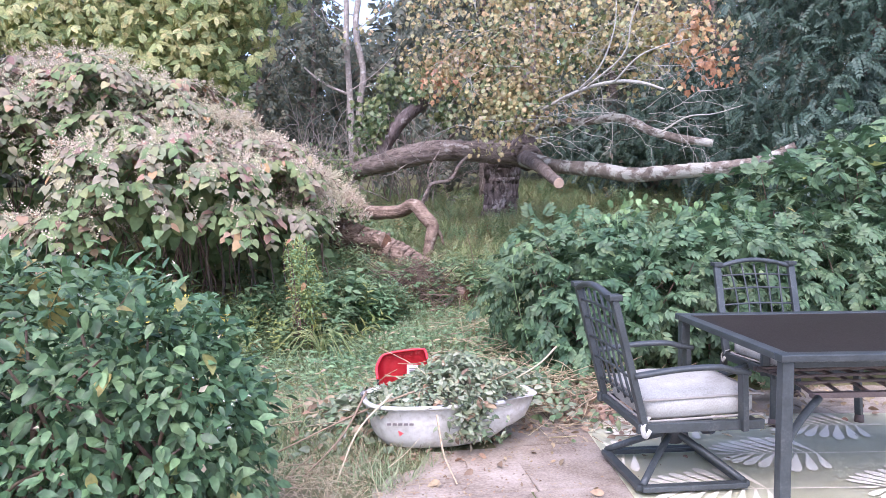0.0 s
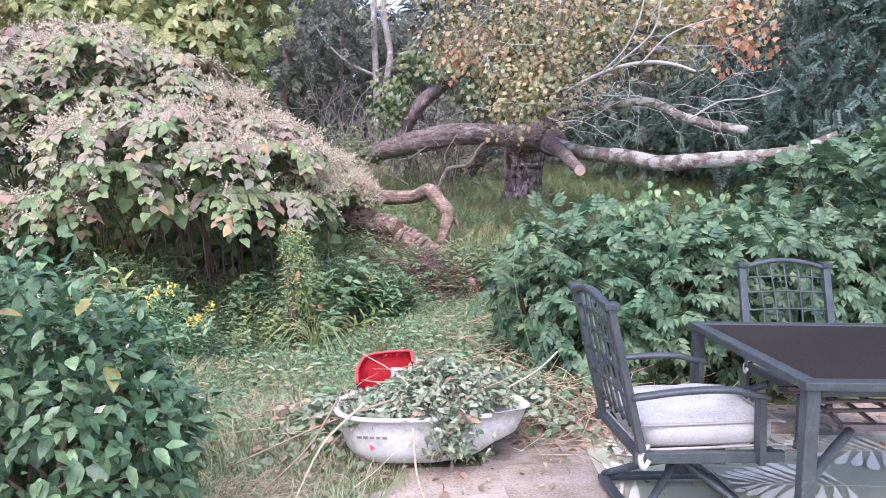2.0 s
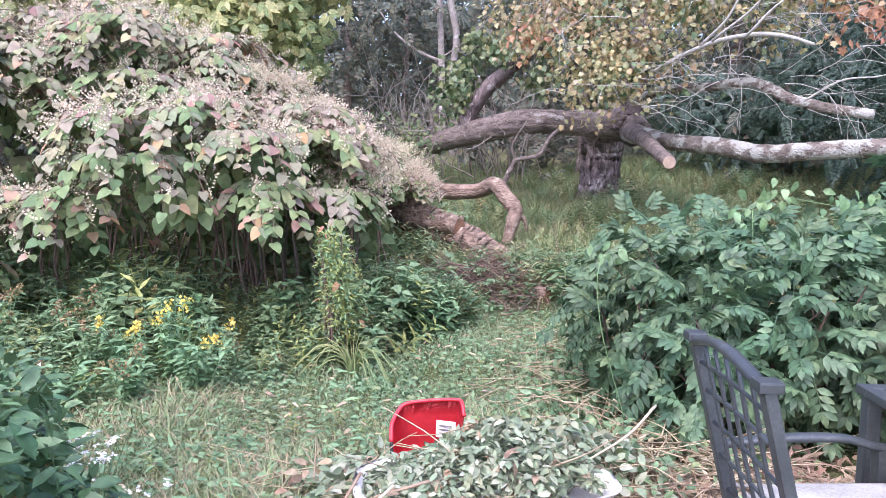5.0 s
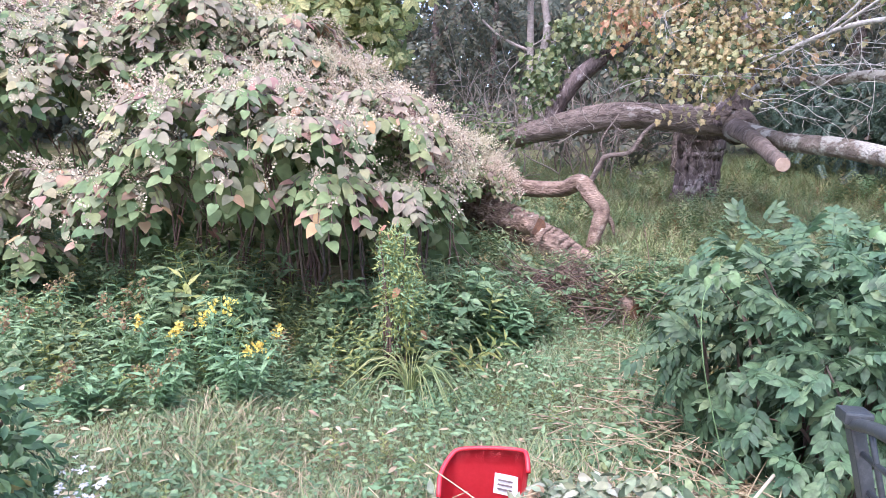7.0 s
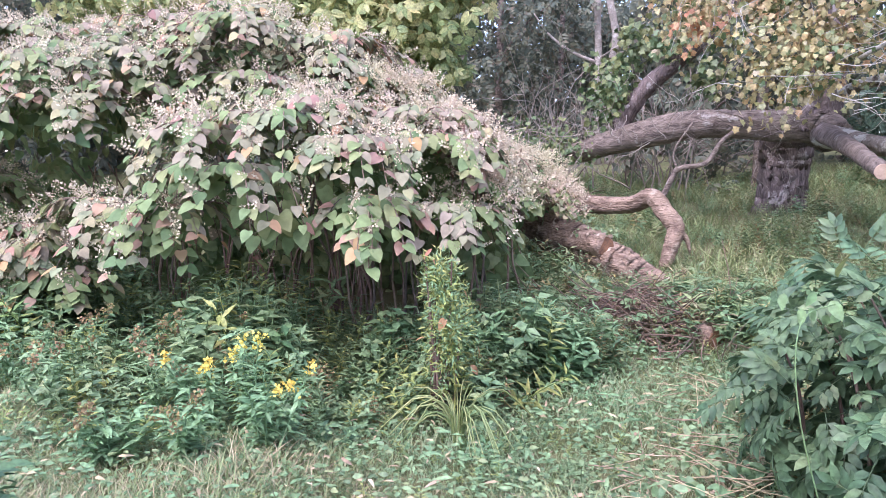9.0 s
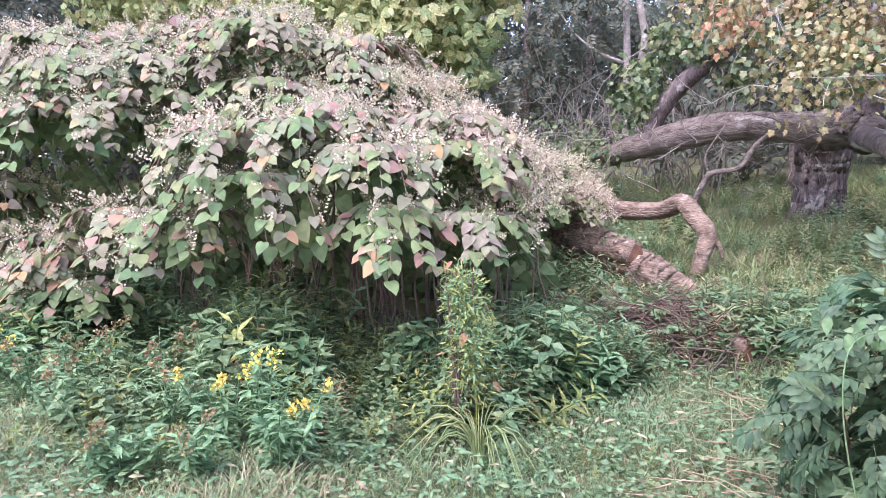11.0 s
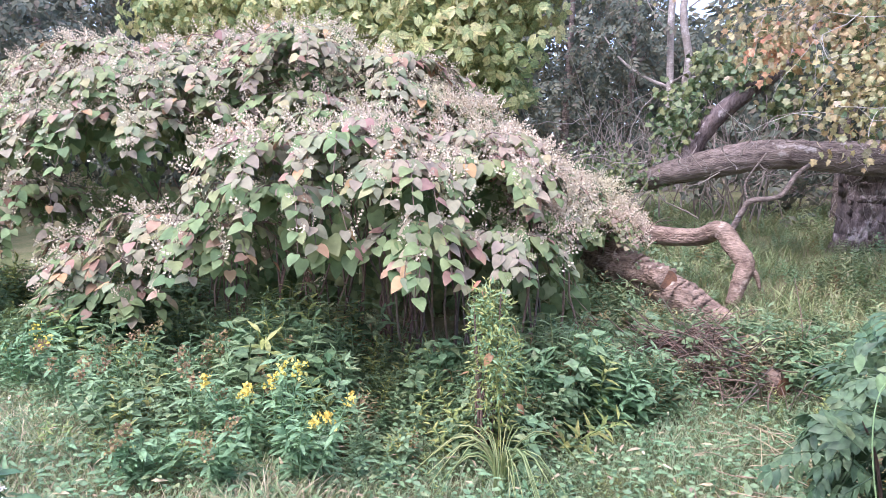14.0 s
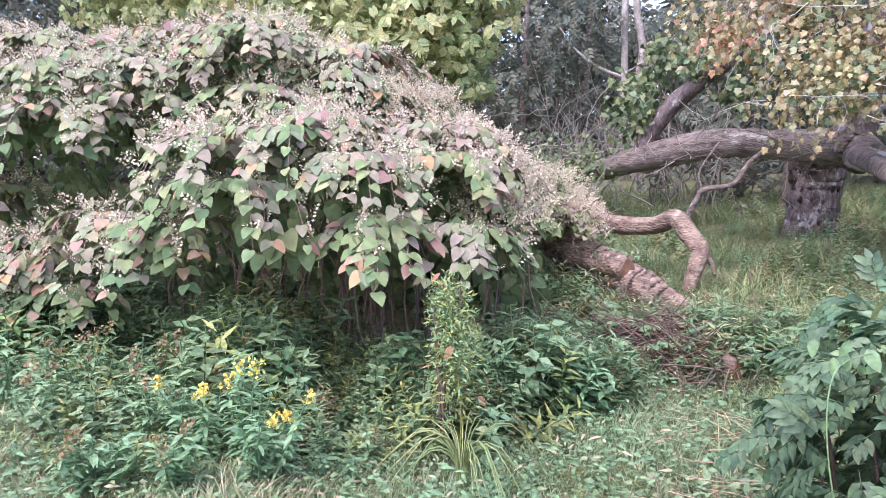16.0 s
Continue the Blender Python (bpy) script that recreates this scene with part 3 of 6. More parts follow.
def patio_chair(name, m, swivel, label):
    chair = thing(name, m, label, "chair", "patio chairs")
    w = 0.53
    chair_back(chair, w, 0.37, 0.875, 0.13)
    arms(chair, w, 0.42, 0.23)
    bm = bmesh.new()
    for s in (-1, 1):
        bar(bm, (-0.28, s * w / 2, 0.305), (0.31, s * w / 2, 0.305), 0.03, 0.045, 0.005)
    for x in (-0.25, 0.0, 0.28):
        bar(bm, (x, -w / 2, 0.305), (x, w / 2, 0.305), 0.03, 0.03, 0.004)
    part("seat_frame", bm, METAL, chair)
    seat = part("cushion", cushion_mesh(0.54, 0.5, 0.105), CUSHION, chair, "weathered pale grey seat cushion", smooth=True)
    seat.matrix_basis = pose(0.03, 0, 0.385, 0, -2, 0)
    for z in (0.045, -0.05):
        c = [(sx * 0.265, sy * 0.245, z) for sx, sy in ((-1, -0.9), (-0.9, -1), (0.9, -1), (1, -0.9), (1, 0.9), (0.9, 1), (-0.9, 1), (-1, 0.9), (-1, -0.9))]
        v, t = tube_arrays(smooth_path(c, 60), [0.006], 6)
        link_part("piping", mesh_from("piping", v, t, PIPING, smooth=True), seat)
    rod_part("tie", [(-0.22, -0.255, 0.35), (-0.26, -0.285, 0.32), (-0.25, -0.29, 0.27), (-0.225, -0.285, 0.30)], 0.012, CUSHION, chair, "pale cushion tie strap", n=12, squash=0.3)
    if swivel:
        v, t = tube_arrays([(0, 0, 0.27), (0, 0, 0.24), (0, 0, 0.23), (0, 0, 0.19), (0, 0, 0.15)], [0.05, 0.035, 0.06, 0.04, 0.05], 14)
        link_part("swivel_post", mesh_from("swivel_post", v, t, DARK_METAL), chair, "dark swivel column")
        bm = bmesh.new()
        box(bm, (0.30, 0.24, 0.03), pose(0, 0, 0.272), 0.006)
        part("swivel_plate", bm, DARK_METAL, chair)
        bm = bmesh.new()
        bmesh.ops.create_cone(bm, cap_ends=True, segments=12, radius1=0.028, radius2=0.03, depth=0.05, matrix=pose(0.13, -0.10, 0.24, 70, 0, 20))
        part("tension_knob", bm, DARK_METAL, chair)
        h = 0.245
        corners = [(-h, -h), (h, -h), (h, h), (-h, h)]
        for k in range(4):
            a, b = corners[k], corners[(k + 1) % 4]
            bm = bmesh.new()
            bar(bm, (*a, 0.022), (*b, 0.022), 0.042, 0.026, 0.005)
            part("base_rail", bm, METAL, chair)
            rod_part("base_strut", [(0, 0, 0.2), (a[0] * 0.45, a[1] * 0.45, 0.13), (a[0] * 0.97, a[1] * 0.97, 0.035)], 0.017, METAL, chair, n=10)
    else:
        for sx, sy in ((-1, -1), (1, -1), (1, 1), (-1, 1)):
            bm = bmesh.new()
            bar(bm, (0.27 * sx, sy * w / 2, 0.31), (0.29 * sx, sy * w / 2 * 1.04, 0.012), 0.036, 0.036, 0.005)
            leg = part("leg", bm, METAL, chair)
            v, t = tube_arrays([(0.29 * sx, sy * w / 2 * 1.04, 0.05), (0.29 * sx, sy * w / 2 * 1.04, 0.0)], [0.024, 0.028], 10)
            link_part("foot_cap", mesh_from("foot_cap", v, t, RUSTY), leg)
    return chair


TURN = 13.5
patio_chair("swivel_patio_chair", pose(1.28, 4.165, 0.0165, 0, 0, 16) @ Matrix.Scale(1.03, 4), True, "dark grey metal swivel chair with worn pale cushion on a rug")
patio_chair("patio_chair", pose(2.17, 5.42, 0.0, 0, 0, -72) @ Matrix.Scale(1.04, 4), False, "dark grey metal lattice-back chair pushed up to the table")


def patio_table(m):
    table = thing("patio_table", m, "dark metal patio table with a brown inset top", "table")
    Lx, Ly, H = 1.68, 1.13, 0.7135
    bm = bmesh.new()
    for y in (0.03, Ly - 0.03):
        bar(bm, (0.0, y, H - 0.016), (Lx, y, H - 0.016), 0.06, 0.032, 0.006)
    part("long_rim", bm, METAL, table)
    for x in (0.03, Lx - 0.03):
        bm = bmesh.new()
        bar(bm, (x, 0.062, H - 0.016), (x, Ly - 0.062, H - 0.016), 0.06, 0.031, 0.006)
        part("end_rim", bm, METAL, table)
    bm = bmesh.new()
    box(bm, (Lx - 0.122, Ly - 0.122, 0.02), pose(Lx / 2, Ly / 2, H - 0.016), 0.003)
    part("tabletop", bm, TABLETOP, table, "dull dark brown tabletop")
    for y in (0.09, Ly - 0.09):
        bm = bmesh.new()
        bar(bm, (0.1, y, H - 0.053), (Lx - 0.1, y, H - 0.053), 0.025, 0.04, 0.004)
        part("apron", bm, METAL, table)
    legs = [(0.04, 0.04), (Lx - 0.04, 0.04), (Lx - 0.04, Ly - 0.04), (0.04, Ly - 0.04)]
    for k, (x, y) in enumerate(legs):
        bm = bmesh.new()
        bar(bm, (x, y, H - 0.034), (x, y, 0.03), 0.05, 0.05, 0.006)
        leg = part("leg", bm, METAL, table)
        v, t = tube_arrays([(x, y, 0.045), (x, y, 0.03), (x, y, 0.012), (x, y, 0.0)], [0.028, 0.034, 0.034, 0.03], 12)
        link_part("foot_cap", mesh_from("foot_cap", v, t, RUSTY), leg, "worn brown foot cap")
        sx, sy = (1 if x < 0.5 else -1), (1 if y < 0.5 else -1)
        rod_part("brace", [(x, y, 0.31), (x + sx * 0.14, y + sy * 0.12, 0.39), (x + sx * 0.27, y + sy * 0.2, 0.465)], 0.018, METAL, table, n=10)
    for y in (0.27, 0.78):
        bm = bmesh.new()
        bar(bm, (0.29, y, 0.47), (Lx - 0.29, y, 0.47), 0.03, 0.026, 0.004)
        part("lattice_rail", bm, RUSTY, table)
    for i in range(9):
        x = 0.3 + i * (Lx - 0.6) / 8
        rod_part("lattice_bar", [(x, 0.27, 0.473), (x + 0.03, 0.52, 0.483), (x, 0.78, 0.473)], 0.009, RUSTY, table, n=5, sides=6)
    for y in (0.4, 0.52, 0.65):
        rod_part("lattice_bar", [(0.3, y, 0.49), (Lx / 2, y + 0.02, 0.495), (Lx - 0.3, y, 0.49)], 0.009, RUSTY, table, n=5, sides=6)
    return table


patio_table(pose(1.625, 3.60, 0.0165, 0, 0, TURN))


# ---- rug with a leaf pattern ----
def rug(m):
    ob = thing("outdoor_rug", m, "green outdoor rug with a cream leaf pattern under the furniture", "rug")
    Lx, Ly = 3.0, 2.45
    bm = bmesh.new()
    n = 60
    rows = []
    for i in range(n + 1):
        rows.append([bm.verts.new((Lx * i / n, Ly * j / 30 - Ly, 0.006 + 0.0025 * math.sin(i * 0.9) * math.sin(j * 0.7))) for j in range(31)])
    for i in range(n):
        for j in range(30):
            bm.faces.new((rows[i][j], rows[i + 1][j], rows[i + 1][j + 1], rows[i][j + 1]))
    bmesh.ops.solidify(bm, geom=bm.faces[:], thickness=0.006)
    part("weave", bm, RUG, ob)
    lobe = leaf_shape([(0.015, 0.0), (0.035, 0.25), (0.085, 0.6), (0.10, 0.82), (0.06, 0.96), (0.0, 1.0)], 0, 0)
    for r in range(5):
        y = -0.26 - r * 0.47
        for c in range(4):
            x0 = 0.10 + c * 0.98 - (0.49 if r % 2 else 0.0)
            tips, places, sizes = [], [], []
            for k in range(8):
                for s in (-1, 1):
                    a = radians(30 + k * 6.5)
                    tips.append((math.cos(a) * -1, s * math.sin(a), 0)); places.append((x0 + 0.16 + k * 0.055, y, 0.0))
                    sizes.append(0.15 + 0.12 * math.sin(math.pi * (k + 1) / 9) + (0.05 if k > 4 else 0))
            tips.append((-1, 0, 0)); places.append((x0 + 0.14, y, 0)); sizes.append(0.14)
            tips, places, sizes = np.array(tips, float), np.array(places, float), np.array(sizes)
            v1, t1 = spread(lobe, tips, np.tile((0.0, 0, 1), (len(tips), 1)), places, sizes)
            stem = np.array([(x0 + 0.1, y - 0.005, 0), (x0 + 1.02, y - 0.005, 0), (x0 + 1.02, y + 0.005, 0), (x0 + 0.1, y + 0.005, 0)], float)
            v, t = merge([(v1, t1), (stem, np.array([(0, 1, 2), (0, 2, 3)]))])
            inside = ((v[t][:, :, 0] > 0.02) & (v[t][:, :, 0] < Lx - 0.02) & (v[t][:, :, 1] > -Ly + 0.02) & (v[t][:, :, 1] < -0.02)).all(1)
            v[:, 2] = 0.0135
            if inside.any():
                link_part("leaf_print", mesh_from("leaf_print", v, t[inside], RUG_PRINT), ob, kind="stuff")
    return ob


rug(pose(0.83, 5.07, 0.001, 0, 0, 11))


# ---- white tub and red tray ----
def tub(m):
    ob = thing("plastic_tub", m, "scuffed white plastic tub heaped with cut branches beside the patio", "tub")
    bm = bmesh.new()
    n, rows = 40, [(0.0, 0.62, 0.55), (0.03, 0.80, 0.78), (0.09, 0.90, 0.92), (0.2, 0.96, 0.98), (0.30, 1.0, 1.0), (0.30, 1.035, 1.04)]
    inner = [(0.30, 0.985, 0.98), (0.2, 0.94, 0.95), (0.09, 0.86, 0.88), (0.05, 0.7, 0.7)]
    loops = []
    for z, fx, fy in rows + inner:
        ring = []
        for k in range(n):
            a = 2 * math.pi * k / n
            cx, sy = math.cos(a), math.sin(a)
            ex = abs(cx) ** 0.62 * (1 if cx > 0 else -1)
            ey = abs(sy) ** 0.62 * (1 if sy > 0 else -1)
            crease = 0.03 * math.exp(-((ex - 0.72) / 0.16) ** 2) * (1 - z / 0.4)
            dent = 1 - 0.06 * math.exp(-((ex - 0.45) / 0.12) ** 2) * (ey < 0)
            taper = 1 - 0.25 * max(ex, 0) ** 1.6
            rise = 0.13 * max(ex - 0.1, 0) ** 2 * (1 - z / 0.34) - 0.03 * max(ex - 0.25, 0) ** 1.3 * (z / 0.3)
            ring.append(bm.verts.new((ex * 0.49 * fx, ey * 0.25 * fy * taper * dent, z + rise + crease)))
        loops.append(ring)
    for a, b in zip(loops, loops[1:]):
        for k in range(n):
            q = (k + 1) % n
            bm.faces.new((a[k], a[q], b[q], b[k]))
    bm.faces.new(loops[0][::-1]); bm.faces.new(loops[-1])
    part("body", bm, WHITE_TUB, ob, smooth=True)
    v, t = tube_arrays([(0.49 * 1.015 * (abs(math.cos(a)) ** 0.62) * (1 if math.cos(a) > 0 else -1), -0.255 * abs(math.sin(a)) ** 0.62 * (1 - 0.25 * max(abs(math.cos(a)) ** 0.62 * (1 if math.cos(a) > 0 else -1), 0) ** 1.6), 0.29 - 0.01 * max(math.cos(a), 0) ** 2) for a in np.linspace(math.pi, 1.25, 26)], [0.013], 8)
    link_part("rim", mesh_from("rim", v, t, WHITE_TUB, smooth=True), ob)
    for k in range(5):
        bm = bmesh.new()
        box(bm, (0.022, 0.003, 0.014), pose(-0.40 + k * 0.029, -0.241 - 0.004 * k, 0.205 - 0.001 * k, 0, 0, -9))
        part("print_bar", bm, INK, ob, "worn dark lettering")
    bm = bmesh.new()
    f = [bm.verts.new(p) for p in ((-0.355, -0.252, 0.168), (-0.325, -0.255, 0.15), (-0.345, -0.252, 0.13))]
    bm.faces.new(f)
    part("red_mark", bm, RED_INK, ob, "small red printed mark")
    return ob


tub(pose(0.11, 4.50, 0.012, 0, 1, 25) @ Matrix.Diagonal((1.0, 1.0, 0.88, 1)))


def red_tray(m):
    """A shallow boxy tray tipped on its edge: the inside of its floor and of one end wall show."""
    ob = thing("red_plastic_tray", m, "red plastic tray tipped up among cut branches", "tray")
    line = [(-0.125, -0.17, -0.11), (-0.14, -0.10, -0.06), (-0.128, -0.03, -0.02), (-0.10, 0.0, 0.0), (0.0, 0.005, 0.022), (0.10, 0.0, 0.035), (0.125, -0.025, 0.03), (0.14, -0.07, -0.01)]
    path = smooth_path(line, 36)
    bm = bmesh.new()
    cols = []
    for x, y, dz in path:
        cols.append([bm.verts.new((x * (1 - 0.1 * (1 - f)), y * (1 - 0.1 * (1 - f)) - 0.05 * (1 - f), (0.30 + dz) * f)) for f in np.linspace(0, 1, 6)])
    for p, q in zip(cols, cols[1:]):
        for j in range(5):
            bm.faces.new((p[j], q[j], q[j + 1], p[j + 1]))
    rim = [tuple(c[-1].co) for c in cols]
    left = [tuple(v.co) for v in cols[0]]
    bmesh.ops.solidify(bm, geom=bm.faces[:], thickness=0.007)
    part("shell", bm, RED_PLASTIC, ob, smooth=True)
    v, t = tube_arrays(rim, [0.008], 8)
    link_part("rolled_rim", mesh_from("rolled_rim", v, t, RED_PLASTIC, smooth=True), ob)
    ribs = smooth_path(left, 30)
    v, t = tube_arrays(ribs, [0.008, 0.005] * 15, 6)
    link_part("edge_strip", mesh_from("edge_strip", v, t, BLACK_RUBBER), ob, "black ribbed edge strip")
    bm = bmesh.new()
    box(bm, (0.085, 0.003, 0.075), pose(0.062, -0.018, 0.20, -10, 0, -3), 0.001)
    st = part("sticker", bm, PAPER, ob, "white rectangular sticker")
    for k in range(3):
        bm = bmesh.new()
        box(bm, (0.05, 0.002, 0.006), pose(0.058, -0.0215 - 0.0028 * k, 0.217 - 0.016 * k, -10, 0, -3))
        part("print_bar", bm, INK, st)
    return ob


red_tray(pose(-0.25, 4.93, 0.10, 4, 0, 6) @ Matrix.Diagonal((1.12, 1.0, 1.0, 1)))

# ---- standing and fallen trees ----
def log_part(name, pts, radii, mat, parent=None, label="", sides=14, n=28, rough=0.06, seed=0, ridge=0.0):
    """A round, uneven length of wood; ridge cuts furrows of bark along it."""
    p = smooth_path(pts, n)
    gen = np.random.default_rng(seed)
    p[1:-1] += gen.normal(size=p[1:-1].shape) * radii[0] * 0.025
    v, t = tube_arrays(p, radii, sides, rough, seed)
    if ridge:
        axis_pts = np.repeat(p, sides, 0)
        th = np.tile(np.arange(sides) * 2 * np.pi / sides, len(p))
        run = np.repeat(np.arange(len(p)), sides)
        furrow = np.abs(np.sin(th * 7.5 + 0.9 * np.sin(run * 0.17 + th * 2) + seed)) + 0.5 * np.abs(np.sin(th * 12 + run * 0.08)) + 0.3 * gen.random(len(th))
        lumps = 0.9 * np.sin(run * 0.13 + seed) * np.sin(th * 2 + run * 0.05)
        k = len(axis_pts)
        v[:k] = axis_pts + (v[:k] - axis_pts) * (1 + ridge * (furrow - 0.75 + lumps))[:, None]
    return link_part(name, mesh_from(name, v, t, mat, smooth=True), parent, label)


def cut_face(at, direction, r, mat, parent, label):
    d = Vector(direction).normalized()
    bm = bmesh.new()
    bmesh.ops.create_cone(bm, cap_ends=True, segments=16, radius1=r, radius2=r * 0.97, depth=0.012, matrix=Matrix.Translation(Vector(at) + d * 0.004) @ d.to_track_quat("Z", "Y").to_matrix().to_4x4())
    return part("cut_face", bm, mat, parent, label)


def twigs(name, starts, dirs, lengths, radius, mat, parent, gen, forks=2, curl=0.25, label="", droop=0.0):
    """Bare branching twigs, joined."""
    pieces = []
    def grow(p, d, L, r, depth):
        steps = 6
        pts = [p]
        for _ in range(steps):
            d = unit(d + gen.normal(size=3) * curl + np.array([0, 0, -droop]))
            pts.append(pts[-1] + d * L / steps)
        pieces.append(tube_arrays(pts, [r, r * 0.45], 4, caps=False))
        if depth > 0:
            for _ in range(3):
                k = gen.integers(2, steps)
                grow(pts[k], unit(d + gen.normal(size=3) * 0.75), L * gen.uniform(0.4, 0.7), r * 0.55, depth - 1)
    for s, d, L in zip(starts, dirs, lengths):
        grow(np.array(s, float), unit(np.array(d, float)), L, radius, forks)
    v, t = merge(pieces)
    return link_part(name, mesh_from(name, v, t, mat), parent, label, "stuff")


def foliage(name, sets, parent, label="", kind="stuff"):
    """sets: (vertices, triangles, material) joined into one mesh."""
    vs, ts, ms, mats, off = [], [], [], [], 0
    for v, t, m in sets:
        if not len(v):
            continue
        if m not in mats:
            mats.append(m)
        vs.append(v); ts.append(t + off); off += len(v); ms.append(np.full(len(t), mats.index(m)))
    return link_part(name, mesh_from(name, np.vstack(vs), np.vstack(ts), mats, np.concatenate(ms)), parent, label, kind)


def hang(n, N, down=0.6, out=0.5, noise=0.35, gen=RNG):
    return unit(N * out + np.array([0, 0, -down]) + gen.normal(size=(n, 3)) * noise)


def rel(pts, o):
    """Places in the yard as seen from a thing's own base."""
    return [tuple(np.array(p, float) - np.array(o.matrix_world.translation)) for p in pts]


# standing trunk, broken off, that carries the fallen one
base = thing("broken_tree_trunk", (-0.36, 13.3, float(land(-0.36, 13.3))), "thick broken standing trunk with dark flaking bark", "tree trunk")
log_part("trunk", rel([(-0.40, 13.3, 0.8), (-0.37, 13.3, 1.25), (-0.36, 13.28, 1.65), (-0.33, 13.2, 2.12)], base), [0.40, 0.30, 0.285, 0.30], STUMP_BARK, base, sides=40, n=34, rough=0.03, seed=3, ridge=0.07)
log_part("torn_edge", rel([(-0.5, 13.1, 1.95), (-0.5, 13.05, 2.2), (-0.42, 13.05, 2.3)], base), [0.09, 0.07, 0.03], STUMP_BARK, base, sides=7, n=8, rough=0.2, seed=4)

fallen = thing("fallen_tree", (-0.12, 12.3, 2.0), "fallen tree lying across a broken trunk, with turning leaves", "tree")
log_part("trunk", rel([(-4.6, 13.6, 1.6), (-3.9, 13.4, 1.76), (-3.25, 13.25, 1.85), (-2.62, 13.05, 2.01), (-1.93, 12.8, 2.14), (-1.32, 12.55, 2.21), (-0.82, 12.45, 2.19), (-0.35, 12.35, 2.16), (0.05, 12.25, 2.15), (0.3, 12.0, 2.02)], fallen), [0.13, 0.14, 0.15, 0.165, 0.175, 0.17, 0.16, 0.175, 0.21, 0.14], BARK, fallen, sides=44, n=100, rough=0.03, seed=5, ridge=0.075)
log_part("crown_stem", rel([(0.0, 12.3, 2.0), (0.11, 12.3, 2.5), (0.2, 12.3, 3.2), (0.24, 12.3, 3.75), (0.15, 12.3, 4.9)], fallen), [0.27, 0.19, 0.14, 0.12, 0.08], STUMP_BARK, fallen, sides=24, n=40, rough=0.06, seed=6, ridge=0.05)
log_part("limb", rel([(0.1, 12.1, 2.03), (0.62, 11.2, 1.87), (1.21, 10.6, 1.78), (1.62, 10.3, 1.70), (2.14, 10.0, 1.73), (2.70, 9.8, 1.76), (3.07, 9.7, 1.83), (3.40, 9.6, 2.0)], fallen), [0.13, 0.095, 0.095, 0.09, 0.085, 0.085, 0.07, 0.045], LICHEN_BARK, fallen, "pale lichen-covered limb", sides=20, n=60, rough=0.05, seed=7, ridge=0.03)
stub = log_part("stub", rel([(0.13, 12.0, 2.05), (0.44, 10.6, 1.8), (0.67, 9.54, 1.58)], fallen), [0.11, 0.078, 0.065], BARK, fallen, "short sawn-off limb", sides=18, n=22, seed=8, ridge=0.05)
cut_face(rel([(0.67, 9.54, 1.58)], fallen)[0], (0.23, -1.06, -0.22), 0.063, PALE_CUT, fallen, "pale sawn end")
log_part("limb", rel([(0.2, 12.0, 2.45), (0.55, 11.4, 2.5), (1.05, 11.0, 2.48), (1.45, 10.7, 2.49), (1.68, 10.5, 2.38), (1.83, 10.4, 2.28), (2.16, 10.2, 2.16), (2.57, 10.1, 2.08)], fallen), [0.06, 0.055, 0.055, 0.06, 0.055, 0.05], LICHEN_BARK, fallen, "bent lichened limb", n=40, seed=9)
log_part("branch", rel([(0.44, 10.3, 2.57), (0.76, 9.8, 2.67), (1.07, 9.5, 2.74), (1.39, 9.4, 2.77), (1.65, 9.4, 2.74), (1.88, 9.4, 2.66)], fallen), [0.02, 0.024, 0.024, 0.018], PALE_TWIG, fallen, "thin pale bare branch", sides=8, seed=10)
log_part("branch", rel([(-2.45, 13.0, 2.0), (-2.38, 13.0, 2.35), (-2.1, 13.0, 2.75), (-1.7, 13.0, 3.08), (-1.3, 13.0, 3.4), (-0.9, 13.0, 3.9)], fallen), [0.13, 0.12, 0.11, 0.1, 0.06], STUMP_BARK, fallen, "dark rising branch", sides=24, n=40, seed=11, ridge=0.06)
for a, b, c, d in (((0.9, 9.5, 2.7), (1.15, 9.3, 2.95), (1.3, 9.2, 3.4), (1.3, 9.2, 4.0)), ((1.3, 9.35, 2.75), (1.55, 9.2, 3.0), (1.8, 9.1, 3.1), (2.1, 9.0, 3.15)),
                   ((1.0, 9.4, 2.72), (1.4, 9.2, 3.05), (1.5, 9.2, 3.5), (1.75, 9.2, 4.0)), ((1.9, 9.9, 2.2), (2.2, 9.8, 2.38), (2.5, 9.7, 2.4), (2.8, 9.6, 2.48))):
    log_part("branch", rel([a, b, c, d], fallen), [0.013, 0.009, 0.004], PALE_TWIG, fallen, "thin pale bare branch", sides=6, n=14, seed=int(a[0] * 100))
g = np.random.default_rng(21)
st = [(g.uniform(-0.4, 2.2), g.uniform(9.3, 10.3), g.uniform(2.1, 3.6)) for _ in range(75)]
twigs("twig_tangle", rel(st, fallen), [(g.normal() * 0.8 + 0.2, g.normal() * 0.5 - 0.2, g.normal() * 0.5) for _ in st], g.uniform(0.5, 1.1, len(st)), 0.004, PALE_TWIG, fallen, g, 1, 0.3, "fine bare twigs", 0.05)

st = [(g.uniform(-4.0, 0.1), 12.7 + g.normal() * 0.3, 2.12 + g.normal() * 0.15) for _ in range(60)]
twigs("twig_tangle", rel(st, fallen), [(g.normal() * 0.6, g.normal() * 0.4 - 0.1, g.normal() * 0.6) for _ in st], g.uniform(0.3, 0.8, len(st)), 0.007, TWIG, fallen, g, 1, 0.35, "fine brown twigs", 0.05)

